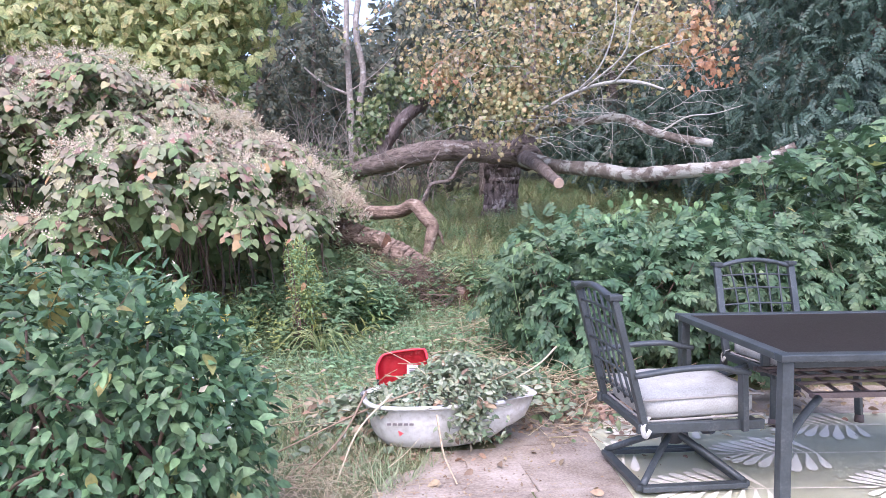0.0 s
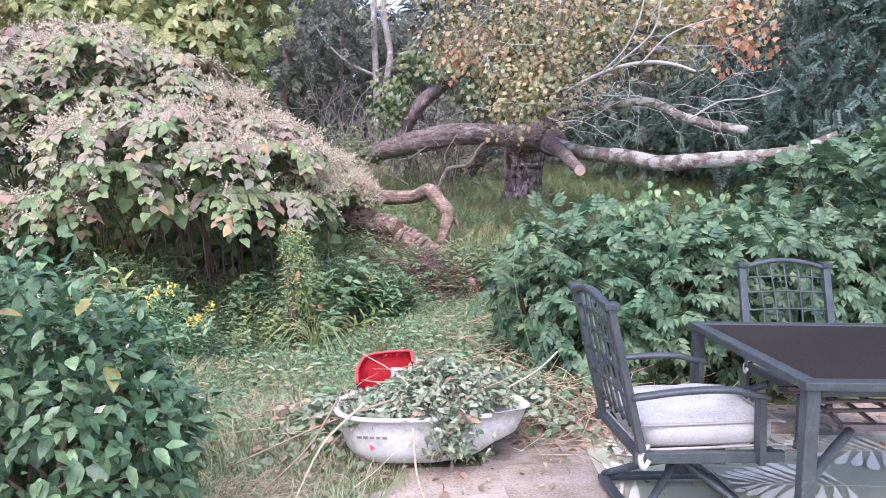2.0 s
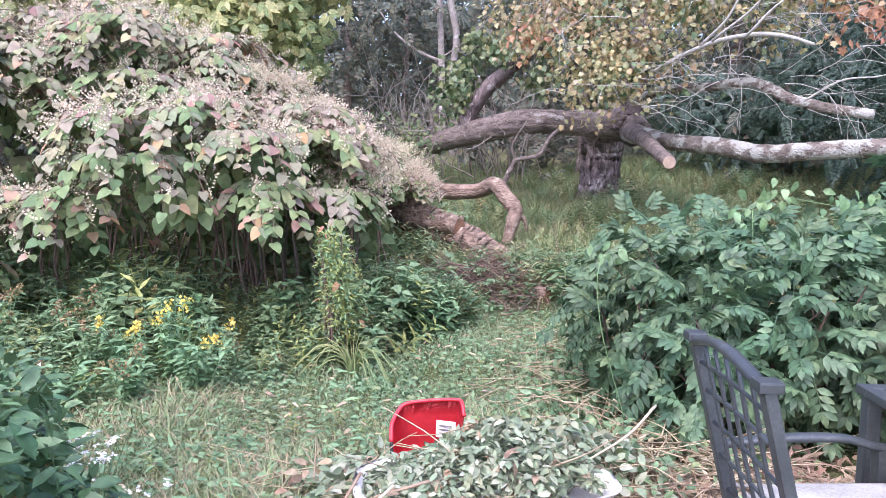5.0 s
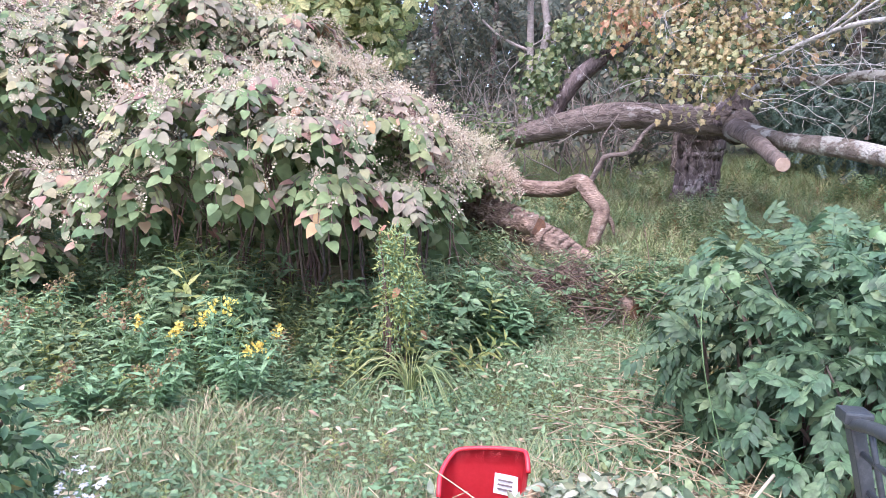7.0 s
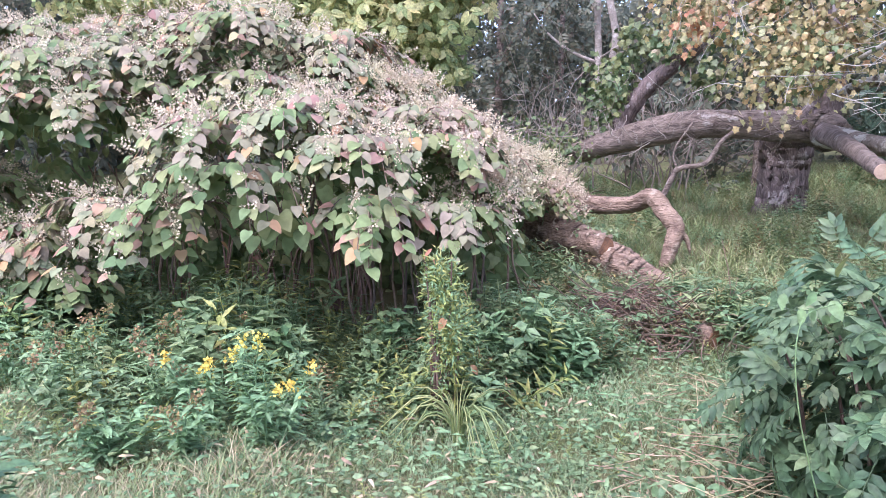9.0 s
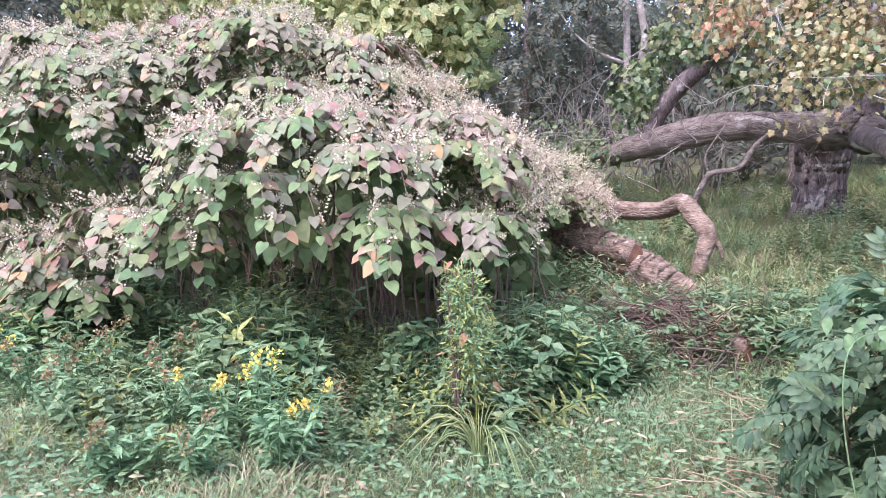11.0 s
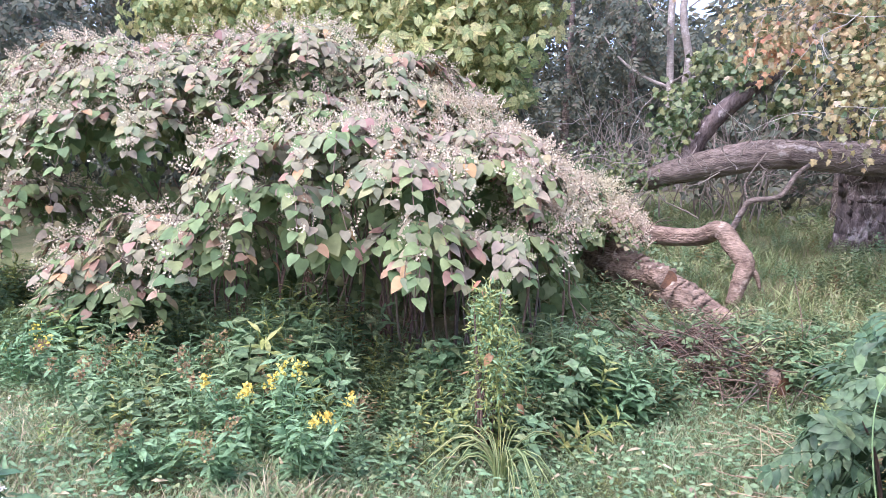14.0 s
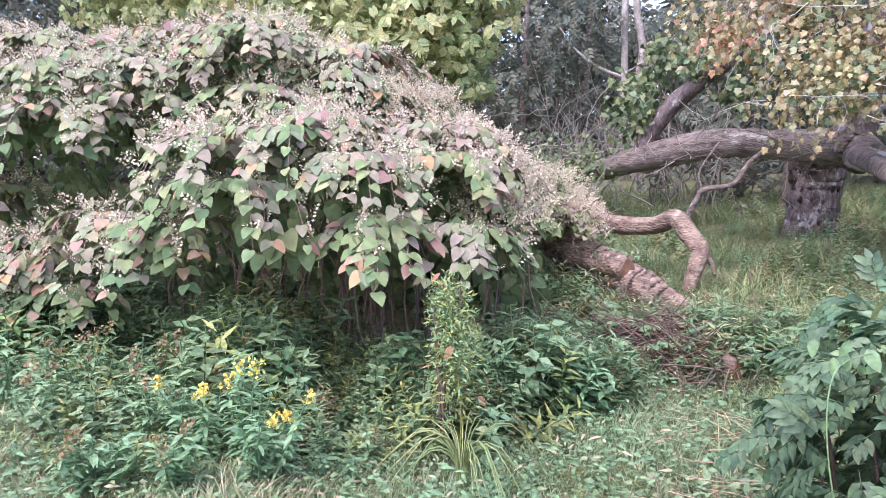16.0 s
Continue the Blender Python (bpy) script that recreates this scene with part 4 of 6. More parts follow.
def crown_leaves(parent, balls, n, mat, template, size, thick=0.9, gen=RNG, down=0.6, noise=0.5, clump=0):
    if clump:
        c, N0 = shell(balls, n // clump, thick, gen, 0.25)
        P = np.repeat(c, clump, 0) + gen.normal(size=(len(c) * clump, 3)) * 0.09
        N = np.repeat(N0, clump, 0)
    else:
        P, N = shell(balls, n, thick, gen, 0.25)
    P = P - np.array(parent.matrix_world.translation)
    k = len(P)
    nor = unit(N * 0.6 + np.array([0, -0.35, 0.4]) + gen.normal(size=(k, 3)) * 0.5)
    v, t = spread(template, hang(k, N, down, 0.3, noise, gen), nor, P, size * gen.uniform(0.6, 1.25, k))
    return v, t, mat

CROWN = [((-0.4, 10.8, 3.35), (1.1, 0.7, 0.75)), ((0.15, 10.5, 2.75), (0.95, 0.6, 0.6)), ((0.9, 10.4, 3.4), (1.2, 0.7, 0.7)), ((-0.1, 10.4, 2.4), (0.38, 0.35, 0.33)), ((-1.15, 11.1, 3.35), (0.5, 0.5, 0.4)),
         ((1.9, 10.2, 3.55), (0.95, 0.6, 0.6)), ((0.2, 10.9, 4.3), (2.2, 0.9, 0.8))]
g = np.random.default_rng(22)
foliage("foliage", [crown_leaves(fallen, CROWN, 7600, AUTUMN, LOBED, 0.066, 0.95, g, clump=7), crown_leaves(fallen, CROWN[:3], 900, IVY, LOBED, 0.075, 0.95, g),
                    crown_leaves(fallen, [((-1.0, 10.7, 3.05), (0.3, 0.3, 0.25)), ((2.45, 10.1, 3.05), (0.4, 0.3, 0.3)), ((2.3, 10.1, 3.5), (0.5, 0.3, 0.4))], 230, AUTUMN_RED, LOBED, 0.095, 0.95, g),
                    crown_leaves(fallen, [((-2.75, 13.2, 2.7), (0.4, 0.3, 0.6)), ((-2.3, 13.2, 3.4), (0.35, 0.3, 0.35)), ((-1.3, 13.2, 2.9), (0.3, 0.3, 0.3)), ((-2.5, 12.85, 2.75), (0.22, 0.2, 0.4)), ((-1.75, 12.85, 3.3), (0.3, 0.2, 0.25))], 1000, IVY, LOBED, 0.1, 0.7, g),
                    crown_leaves(fallen, [((-3.9, 13.2, 2.0), (0.8, 0.5, 0.5)), ((-3.2, 13.0, 1.95), (0.5, 0.3, 0.3))], 900, IVY, LOBED, 0.07, 0.9, g)], fallen, "yellow, orange and olive autumn leaves")

log = thing("fallen_log", (-1.5, 9.9, 0.6), "weathered reddish log lying in the grass", "log")
log_part("trunk", rel([(-3.9, 11.4, 1.35), (-3.08, 10.9, 1.17), (-2.46, 10.5, 0.93), (-2.0, 10.25, 0.80), (-1.6, 10.0, 0.68), (-1.33, 9.88, 0.60), (-1.0, 9.75, 0.47)], log), [0.17, 0.18, 0.2, 0.2, 0.19, 0.16, 0.12], RED_BARK, log, n=80, sides=40, rough=0.04, seed=13, ridge=0.08)
log_part("stub", rel([(-2.0, 10.2, 0.82), (-1.78, 9.98, 0.83), (-1.60, 9.82, 0.84)], log), [0.16, 0.13, 0.11], RED_BARK, log, n=14, sides=24, rough=0.14, seed=14, ridge=0.1)
cut_face(rel([(-1.60, 9.82, 0.84)], log)[0], (0.6, -0.75, 0.05), 0.095, CUT_WOOD, log, "orange-brown sawn end")

bent = thing("bent_branch", (-1.7, 11.1, 0.7), "bent fallen branch, bark peeled, its tip in the grass", "branch")
log_part("limb", rel([(-3.9, 11.7, 1.3), (-3.15, 11.4, 1.27), (-2.58, 11.2, 1.23), (-2.06, 11.0, 1.20), (-1.65, 10.9, 1.22), (-1.41, 10.8, 1.31), (-1.24, 10.7, 1.16), (-1.10, 10.6, 1.0), (-1.12, 10.52, 0.82), (-1.16, 10.45, 0.6)], bent), [0.08, 0.085, 0.09, 0.1, 0.09, 0.095, 0.09, 0.085, 0.075, 0.06], RED_BARK, bent, n=90, sides=30, rough=0.04, seed=15, ridge=0.06)
log_part("snag", rel([(-1.12, 10.6, 0.98), (-1.0, 10.62, 0.9), (-0.95, 10.62, 0.75)], bent), [0.05, 0.03, 0.01], RED_BARK, bent, sides=9, n=10, rough=0.15, seed=19)
log_part("twig", rel([(-1.31, 10.8, 1.29), (-1.2, 10.8, 1.53), (-1.13, 10.8, 1.62), (-0.89, 10.9, 1.68), (-0.76, 11.0, 1.91), (-0.6, 11.3, 2.1)], bent), [0.034, 0.026, 0.022], BARK, bent, sides=8, seed=16)
log_part("twig", rel([(-1.16, 10.8, 1.6), (-1.2, 10.8, 1.8), (-1.05, 10.9, 2.1)], bent), [0.012, 0.008], BARK, bent, sides=6, seed=17)


def bare_tree(x, y, h, r, lean, seed, label):
    z = float(land(x, y)) - 0.1
    ob = thing("dead_tree", (x, y, z), label, "tree", "dead trees")
    gen = np.random.default_rng(seed)
    top = np.array([lean, 0.0, h])
    pts = [top * f + np.array([gen.normal() * 0.05, gen.normal() * 0.05, 0]) * (f > 0) for f in np.linspace(0, 1, 9)]
    log_part("trunk", pts, [r, r * 0.92, r * 0.8, r * 0.5], DEAD_BARK, ob, n=24, rough=0.06, seed=seed)
    for k in range(9):
        f = gen.uniform(0.3, 0.98); p = top * f
        d = np.array([gen.choice([-1, 1]) * gen.uniform(0.5, 1), gen.normal() * 0.4, gen.uniform(0.1, 0.8)])
        L = gen.uniform(0.8, 2.0)
        log_part("branch", [p, p + d * L * 0.4, p + d * L * 0.8 + (0, 0, 0.15), p + d * L + (0, 0, 0.4)], [r * 0.22, r * 0.12, 0.008], DEAD_BARK, ob, sides=5, n=10, rough=0.04, seed=seed + k)
    return ob


t1 = bare_tree(-5.2, 20.5, 8.5, 0.095, -0.42, 31, "pale dead standing tree with thin bare branches")
t2 = bare_tree(-5.0, 20.7, 8.5, 0.1, -0.05, 32, "slender dead tree beside its twin")
log_part("branch", [(-0.15, 0, 2.6), (-0.7, -0.1, 2.85), (-1.3, -0.15, 3.3), (-1.8, -0.2, 3.95)], [0.05, 0.04, 0.015], DEAD_BARK, t1, sides=6, n=14, seed=44)


def leafy_tree(name, x, y, h, r, balls, sets, label, lean=(0, 0), bark=BARK, seed=1, branches=7, bare_to=0.25):
    """A trunk with limbs into each mass of the crown, and a crown of single leaves."""
    z = float(land(x, y)) - 0.1
    ob = thing(name, (x, y, z), label, "tree")
    top = np.array([lean[0], lean[1], h])
    log_part("trunk", [(0, 0, 0), top * 0.3, top * 0.6, top], [r, r * 0.75, r * 0.5, r * 0.15], bark, ob, n=16, sides=10, rough=0.07, seed=seed)
    gen = np.random.default_rng(seed)
    for c, rr in balls[:branches]:
        c = np.array(c) - np.array((x, y, z))
        s = top * np.clip(c[2] / h * 0.7, bare_to, 0.9)
        log_part("limb", [s, (s + c) / 2 + (0, 0, 0.2), c], [r * 0.3, r * 0.2, 0.015], bark, ob, sides=6, n=10, seed=seed)
    out = [crown_leaves(ob, balls, n, mat, tpl, size, thick, gen, down) for n, mat, tpl, size, thick, down in sets]
    foliage("crown", out, ob)
    return ob


# yellow-green tree behind the thicket
YB = [((-5.6, 12.6, 4.3), (1.15, 0.9, 0.9)), ((-6.8, 12.8, 5.0), (1.4, 1.0, 0.9)), ((-8.3, 12.6, 4.6), (1.4, 1.0, 0.8)), ((-5.2, 12.9, 5.4), (1.2, 1.0, 0.9)), ((-10.3, 12.4, 4.9), (1.5, 1.0, 0.8)), ((-7.5, 13, 6.3), (3, 1.2, 1.0)), ((-12.5, 12.3, 5.2), (1.6, 1.0, 0.9)), ((-5.9, 12.9, 3.4), (0.9, 0.7, 0.6)), ((-6.6, 12.2, 3.8), (0.7, 0.5, 0.5))]
leafy_tree("yellow_leaved_tree", -7.2, 13.4, 6.5, 0.2, YB, [(5200, YELLOW_TREE, PALM, 0.31, 0.75, 0.9)], "tree with drooping yellow-green autumn leaves", seed=51)

# dark evergreen on the far side of the patio
PB = [((4.6, 10.8, 2.7), (1.5, 1.2, 1.2)), ((5.4, 10.6, 4.2), (1.8, 1.4, 1.3)), ((4.0, 11.6, 4.5), (1.2, 1.2, 1.2)), ((6.2, 10.3, 2.2), (1.7, 1.3, 1.3)), ((3.2, 12.0, 2.3), (1.2, 0.9, 0.9)), ((5.0, 11.2, 5.8), (2.2, 1.6, 1.3)), ((4.4, 9.9, 1.75), (1.2, 0.8, 0.7)), ((7.2, 9.4, 3.6), (1.4, 1.2, 1.7)), ((2.0, 14.4, 2.3), (1.2, 0.6, 0.8)), ((2.9, 13.4, 3.1), (1.2, 0.7, 0.9)), ((1.1, 15.0, 2.6), (0.9, 0.6, 0.7))]
leafy_tree("evergreen_tree", 4.9, 11.4, 7.0, 0.22, PB, [(12500, PINE, SPRAY, 0.24, 0.8, 0.5)], "dark evergreen with drooping dense sprays", seed=52)

# the wood behind
g = np.random.default_rng(60)
wood_spots = [(-10.5, 19, 8), (-8.2, 21, 9), (-7.4, 23.5, 9), (-2.4, 21, 9), (-0.6, 19, 8), (1.8, 18, 8), (4.2, 19, 9), (7.0, 18, 9), (9.5, 16, 8), (-13.5, 18, 8), (-16.5, 17, 8), (-0.9, 15.3, 6.5), (2.4, 14.8, 6.5), (-19.5, 15, 8), (12, 13, 8), (-17, 11.5, 8), (-20, 9, 8), (-16, 8, 7), (-22, 5, 8)]
for i, (x, y, h) in enumerate(wood_spots):
    z = float(land(x, y))
    balls = [((x + g.normal() * 0.9, y + g.normal() * 0.6, z + h * f), (g.uniform(1.2, 1.9), g.uniform(1.0, 1.5), g.uniform(0.9, 1.4))) for f in (0.16, 0.3, 0.45, 0.6, 0.75, 0.92)]
    leafy_tree("woodland_tree", x, y, h, g.uniform(0.1, 0.17), balls, [(900, WOODS, CLUMP, 0.42, 0.9, 0.5)], "slim woodland tree with dull dark foliage", seed=70 + i, branches=4)
nb = 22000
ang = np.radians(g.uniform(-112, 75, nb)); dist = g.uniform(24, 33, nb)
bx, by = np.sin(ang) * dist, 3 + np.cos(ang) * dist
bz = land(bx, by) + g.random(nb) ** 1.1 * 11.5 * (0.72 + 0.28 * np.sin(ang * 17) * np.sin(ang * 7 + 1))
P = np.stack([bx, by, bz], -1)
toward = unit(np.stack([-bx, 3 - by, np.zeros(nb)], -1))
v, t = spread(CLUMP, hang(nb, toward, 0.6, 0.3, 0.6, g), unit(toward + np.array([0, 0, 0.6]) + g.normal(size=(nb, 3)) * 0.5), P, g.uniform(0.6, 1.2, nb))
tagged(new("far_wood", mesh_from("far_wood", v, t, WOODS)), "distant dark mixed woodland", "woods", kind="stuff")
# bare brush at the wood's edge
brush = thing("bare_brush", (-4.5, 15.5, float(land(-4.5, 15.5))), "tangled bare brownish brush at the wood's edge", "brush", kind="stuff")
s0 = [(g.uniform(-3.5, 3.0), g.uniform(-1.5, 1.5), 0.0) for _ in range(130)]
twigs("twig_tangle", s0, [(g.normal() * 0.3, g.normal() * 0.2, 1) for _ in s0], g.uniform(1.0, 2.2, len(s0)), 0.014, TWIG, brush, g, 1, 0.22)

# ---- the knotweed thicket ----
knot = thing("knotweed_thicket", (-4.2, 7.9, 0.1), "arching thicket of heart-shaped leaves with cream blossom", "shrub")
KB = [((-6.3, 7.5, 1.35), (2.3, 1.6, 1.42)), ((-4.9, 8.1, 1.4), (1.7, 1.5, 1.5)), ((-3.9, 8.6, 1.3), (1.2, 1.5, 1.38)), ((-3.15, 8.9, 1.05), (0.95, 1.5, 1.05)), ((-2.8, 9.7, 1.15), (0.7, 1.2, 0.55)),
      ((-2.6, 7.9, 1.0), (0.95, 1.0, 0.85)), ((-3.4, 7.1, 1.2), (1.25, 0.95, 0.8)), ((-5.6, 6.7, 1.5), (1.6, 0.85, 0.6)), ((-8.3, 7.3, 1.3), (1.8, 1.5, 1.4))]
# low sprays that hang out in front of the dark hollow
LOW = [((-5.1, 6.3, 0.62), (0.5, 0.35, 0.36)), ((-4.35, 6.3, 0.86), (0.3, 0.3, 0.26)), ((-3.65, 6.35, 1.05), (0.3, 0.25, 0.08)), ((-6.4, 6.4, 1.0), (0.6, 0.5, 0.45))]
ORIGIN = np.array(knot.matrix_world.translation)
gk = np.random.default_rng(80)


def under(x, y):
    """The canopy's ragged lower edge, high over the hollow and low where sprays hang."""
    edge = np.interp(x, [-8.0, -6.5, -5.0, -4.2, -3.65, -3.4, -3.15, -2.75, -2.45, -2.2, -1.92, -1.7, -1.3], [1.2, 1.5, 1.55, 1.58, 1.5, 1.3, 1.0, 0.72, 0.95, 0.9, 0.74, 0.95, 0.8])
    return edge + 0.05 * np.sin(x * 11)


def arching_spray(c, h, L, gen):
    """A cane that leaves the middle of a mound, bends over and droops at its tip. Returns its path and side."""
    pts = smooth_path([c - h * 0.06 + (0, 0, -0.05), c + h * L * 0.35 + (0, 0, 0.07), c + h * L * 0.75 + (0, 0, 0.02), c + h * L + (0, 0, -L * gen.uniform(0.2, 0.55))], 10)
    return pts, np.cross(h, (0, 0, 1.0))


Pk, Nk = shell(KB, 2600, 0.06, gk, 0.08, lambda x, y: under(x, y) + 0.3)
Pl, Nl = shell(LOW, 420, 0.1, gk, 0.08)
upper = len(Pk)
Pk, Nk = np.vstack([Pk, Pl]), np.vstack([Nk, Nl])
keep = []
for i in range(len(Pk)):
    apart = 0.40 if i < upper else 0.48
    if Nk[i, 2] > -0.35 and Nk[i, 1] < 0.55 and all(np.sum(((Pk[i] - Pk[j]) * (1, 1, 1.5)) ** 2) > apart ** 2 for j in keep):
        keep.append(i)
Pk, Nk = Pk[keep], Nk[keep]
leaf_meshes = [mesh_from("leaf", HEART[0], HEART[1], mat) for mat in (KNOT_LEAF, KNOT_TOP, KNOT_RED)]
order = np.argsort(np.hypot(Pk[:, 0] + 2.6, Pk[:, 1] - 5.6) + 0.5 * Pk[:, 2])
near = {int(order[0]), int(order[1])}
LP, LT, LN, LS, LM, cane_bits, BP, BD, BS = [], [], [], [], [], [], [], [], []
for s in range(len(Pk)):
    out = unit(np.array([Nk[s, 0], Nk[s, 1] - 0.15, 0.0]) + 1e-6)
    a0 = math.atan2(out[1], out[0])
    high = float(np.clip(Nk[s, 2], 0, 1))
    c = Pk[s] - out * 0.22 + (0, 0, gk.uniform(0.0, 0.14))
    # More pale leaves where mounds face up: part leaf tint, part painted light.
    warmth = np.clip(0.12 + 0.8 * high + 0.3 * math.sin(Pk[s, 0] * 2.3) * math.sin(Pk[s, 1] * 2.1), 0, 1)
    tail = (c[0] > -3.4) and (c[1] > 8.0)
    low_one = c[1] < 6.75 and c[2] < 1.15 and c[0] < -3.2
    scale = gk.uniform(0.8, 1.2) * (0.75 if tail or low_one else 1.0)
    flush = gk.random() < 0.3
    for b in range(14):
        an = a0 + gk.uniform(-1.0, 1.0) * (1.5 + 1.5 * high)
        h = np.array([math.cos(an), math.sin(an), 0.0])
        pts, side = arching_spray(c, h, scale * gk.uniform(0.38, 0.68), gk)
        if s in near:
            v, t = tube_arrays(pts - ORIGIN, [0.006, 0.003], 5)
            link_part("cane", mesh_from("cane", v, t, STEM), knot)
        else:
            cane_bits.append(tube_arrays(pts - ORIGIN, [0.006, 0.003], 4, caps=False))
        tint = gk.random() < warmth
        face = unit(h * 0.55 + out * 0.25 + np.array([0, 0, 0.75]))
        for i in range(2, 10):
            for sg in (-1, 1):
                if gk.random() < 0.14:
                    continue
                d = unit(side * sg * gk.uniform(0.2, 0.75) + h * 0.55 + np.array([0, 0, -0.5]) + gk.normal(size=3) * 0.16)
                nn = unit(face + side * sg * 0.2 + gk.normal(size=3) * 0.16)
                rr = gk.random()
                red = (0.015 + 0.06 * tint + 0.05 * (i > 7)) * (2.2 if flush else 0.6)
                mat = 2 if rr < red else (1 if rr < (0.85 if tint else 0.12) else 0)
                q = pts[i] + side * sg * 0.015
                size = gk.uniform(0.082, 0.132) * (1.1 - 0.03 * i) * (0.72 if tail else 1.0)
                if s in near:
                    M = frames(d[None], nn[None])[0]
                    ob = new("leaf", leaf_meshes[mat])
                    ob.parent = knot
                    ob.matrix_basis = Matrix.Translation(q - ORIGIN) @ Matrix(M.tolist()).to_4x4() @ Matrix.Diagonal((size, size, size, 1))
                else:
                    LP.append(q); LT.append(d); LN.append(nn); LS.append(size); LM.append(mat)
            if i > 2 and gk.random() < (0.9 if tail else (0.16 + 0.55 * high)):
                for _ in range(2 if tail else 1):
                    BP.append(pts[i] + gk.normal(size=3) * 0.02 + (0, 0, 0.02)); BS.append(gk.uniform(0.07, 0.15))
                    BD.append(unit(np.array([0, 0, 0.45]) + h * 0.6 + side * gk.normal() * 0.4 + gk.normal(size=3) * 0.2))
LP, LT, LN, LS, LM = map(np.array, (LP, LT, LN, LS, LM))
inner, inN = shell([(c, tuple(np.array(r) * 0.86)) for c, r in KB], 6000, 0.3, gk, 0.1, lambda x, y: under(x, y) + 0.2)
m = len(inner)
sets = []
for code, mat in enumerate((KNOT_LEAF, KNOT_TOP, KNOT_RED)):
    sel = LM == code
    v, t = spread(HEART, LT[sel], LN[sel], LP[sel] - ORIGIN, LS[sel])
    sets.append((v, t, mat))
v, t = spread(HEART, unit(inN * 0.4 + np.array([0, 0, -0.8]) + jitter(m, 0.4, gk)), unit(inN + jitter(m, 0.4, gk)), inner - ORIGIN, gk.uniform(0.11, 0.16, m))
sets.append((v, t, KNOT_LEAF))
# Leaf mass added low at the rear to block light entering behind the hollow.
back, bN = shell([((-3.3, 9.6, 0.7), (1.0, 0.5, 0.8)), ((-4.8, 9.4, 0.7), (1.2, 0.5, 0.9)), ((-6.5, 9.1, 0.7), (1.4, 0.5, 0.9)), ((-8.5, 8.6, 0.7), (1.4, 0.5, 0.9)), ((-2.6, 9.1, 0.6), (0.5, 0.4, 0.5))], 3400, 0.7, gk, 0.1)
v, t = spread(HEART, unit(np.array([0, 0, -0.8]) + jitter(len(back), 0.4, gk)), unit(np.array([0.3, -1, 0.2]) + jitter(len(back), 0.4, gk)), back - ORIGIN, gk.uniform(0.12, 0.17, len(back)))
sets.append((v, t, KNOT_LEAF))
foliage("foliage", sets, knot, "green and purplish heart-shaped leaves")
v, t = merge(cane_bits)
link_part("cane_tangle", mesh_from("cane_tangle", v, t, STEM), knot, "arching reddish canes", "stuff")


def panicle(buds, seed):
    """A loose spike of tiny flowers, of unit length."""
    gen = np.random.default_rng(seed)
    f = np.linspace(0.1, 1, buds)
    a = f * 31
    w = 0.16 * (1.05 - f)
    place = np.stack([np.cos(a) * w, f, np.sin(a) * w], -1)
    tip = unit(np.stack([np.cos(a), np.full(buds, 0.9), np.sin(a)], -1) + gen.normal(size=(buds, 3)) * 0.3)
    return spread(SMALL, tip, unit(gen.normal(size=(buds, 3))), place, gen.uniform(0.12, 0.20, buds), 1.4)


SPIKE = panicle(15, 5)
BP, BD, BS = np.array(BP), np.array(BD), np.array(BS)
v, t = spread(SPIKE, BD, unit(jitter(len(BP), 1, gk)), BP - ORIGIN, BS)
link_part("blossom", mesh_from("blossom", v, t, BLOOM), knot, "spikes of cream blossom", "stuff")
gs = np.random.default_rng(81)
canes = []
for _ in range(70):
    x, y = gs.uniform(-6.8, -2.0), gs.uniform(7.6, 9.2)
    b = np.array([x, y, float(land(x, y))])
    canes.append(tube_arrays(smooth_path([b, b + (gs.normal() * 0.1, gs.normal() * 0.1, 0.6), b + (gs.normal() * 0.25, gs.normal() * 0.2 - 0.1, 1.5)], 6) - ORIGIN, [0.012, 0.008], 5, caps=False))
v, t = merge(canes)
link_part("cane_stand", mesh_from("cane_stand", v, t, STEM), knot, "upright brown canes", "stuff")


# ---- leafy shrubs ----
def shrub(name, at, balls, label, leaves, stems=30, seed=1, stem_mat=STEM, low=None):
    ob = thing(name, at, label, "shrub")
    o = np.array(at, float)
    gen = np.random.default_rng(seed)
    sets = []
    for n, mat, tpl, lo, hi, thick, down, out in leaves:
        P, N = shell(balls, n, thick, gen, 0.16, low)
        q = len(P)
        nr = unit(N * 0.7 + np.array([0, -0.2, 0.7]) + jitter(q, 0.35, gen))
        v, t = spread(tpl, hang(q, N, down, out, 0.4, gen), nr, P - o, gen.uniform(lo, hi, q))
        sets.append((v, t, mat))
    foliage("foliage", sets, ob)
    for _ in range(stems):
        c, r = balls[gen.integers(len(balls))]
        d = unit(gen.normal(size=3)); d[2] = abs(d[2])
        e = np.array(c) + d * np.array(r) * 0.9
        b = np.array([c[0] + gen.normal() * r[0] * 0.3, c[1] + gen.normal() * r[1] * 0.3, 0.0]); b[2] = float(land(b[0], b[1])) - 0.03
        v, t = tube_arrays(smooth_path([b, (b + e) / 2 + (0, 0, 0.15), e], 8) - o, [0.011, 0.004], 5, caps=False)
        link_part("stem", mesh_from("stem", v, t, stem_mat), ob)
    return ob


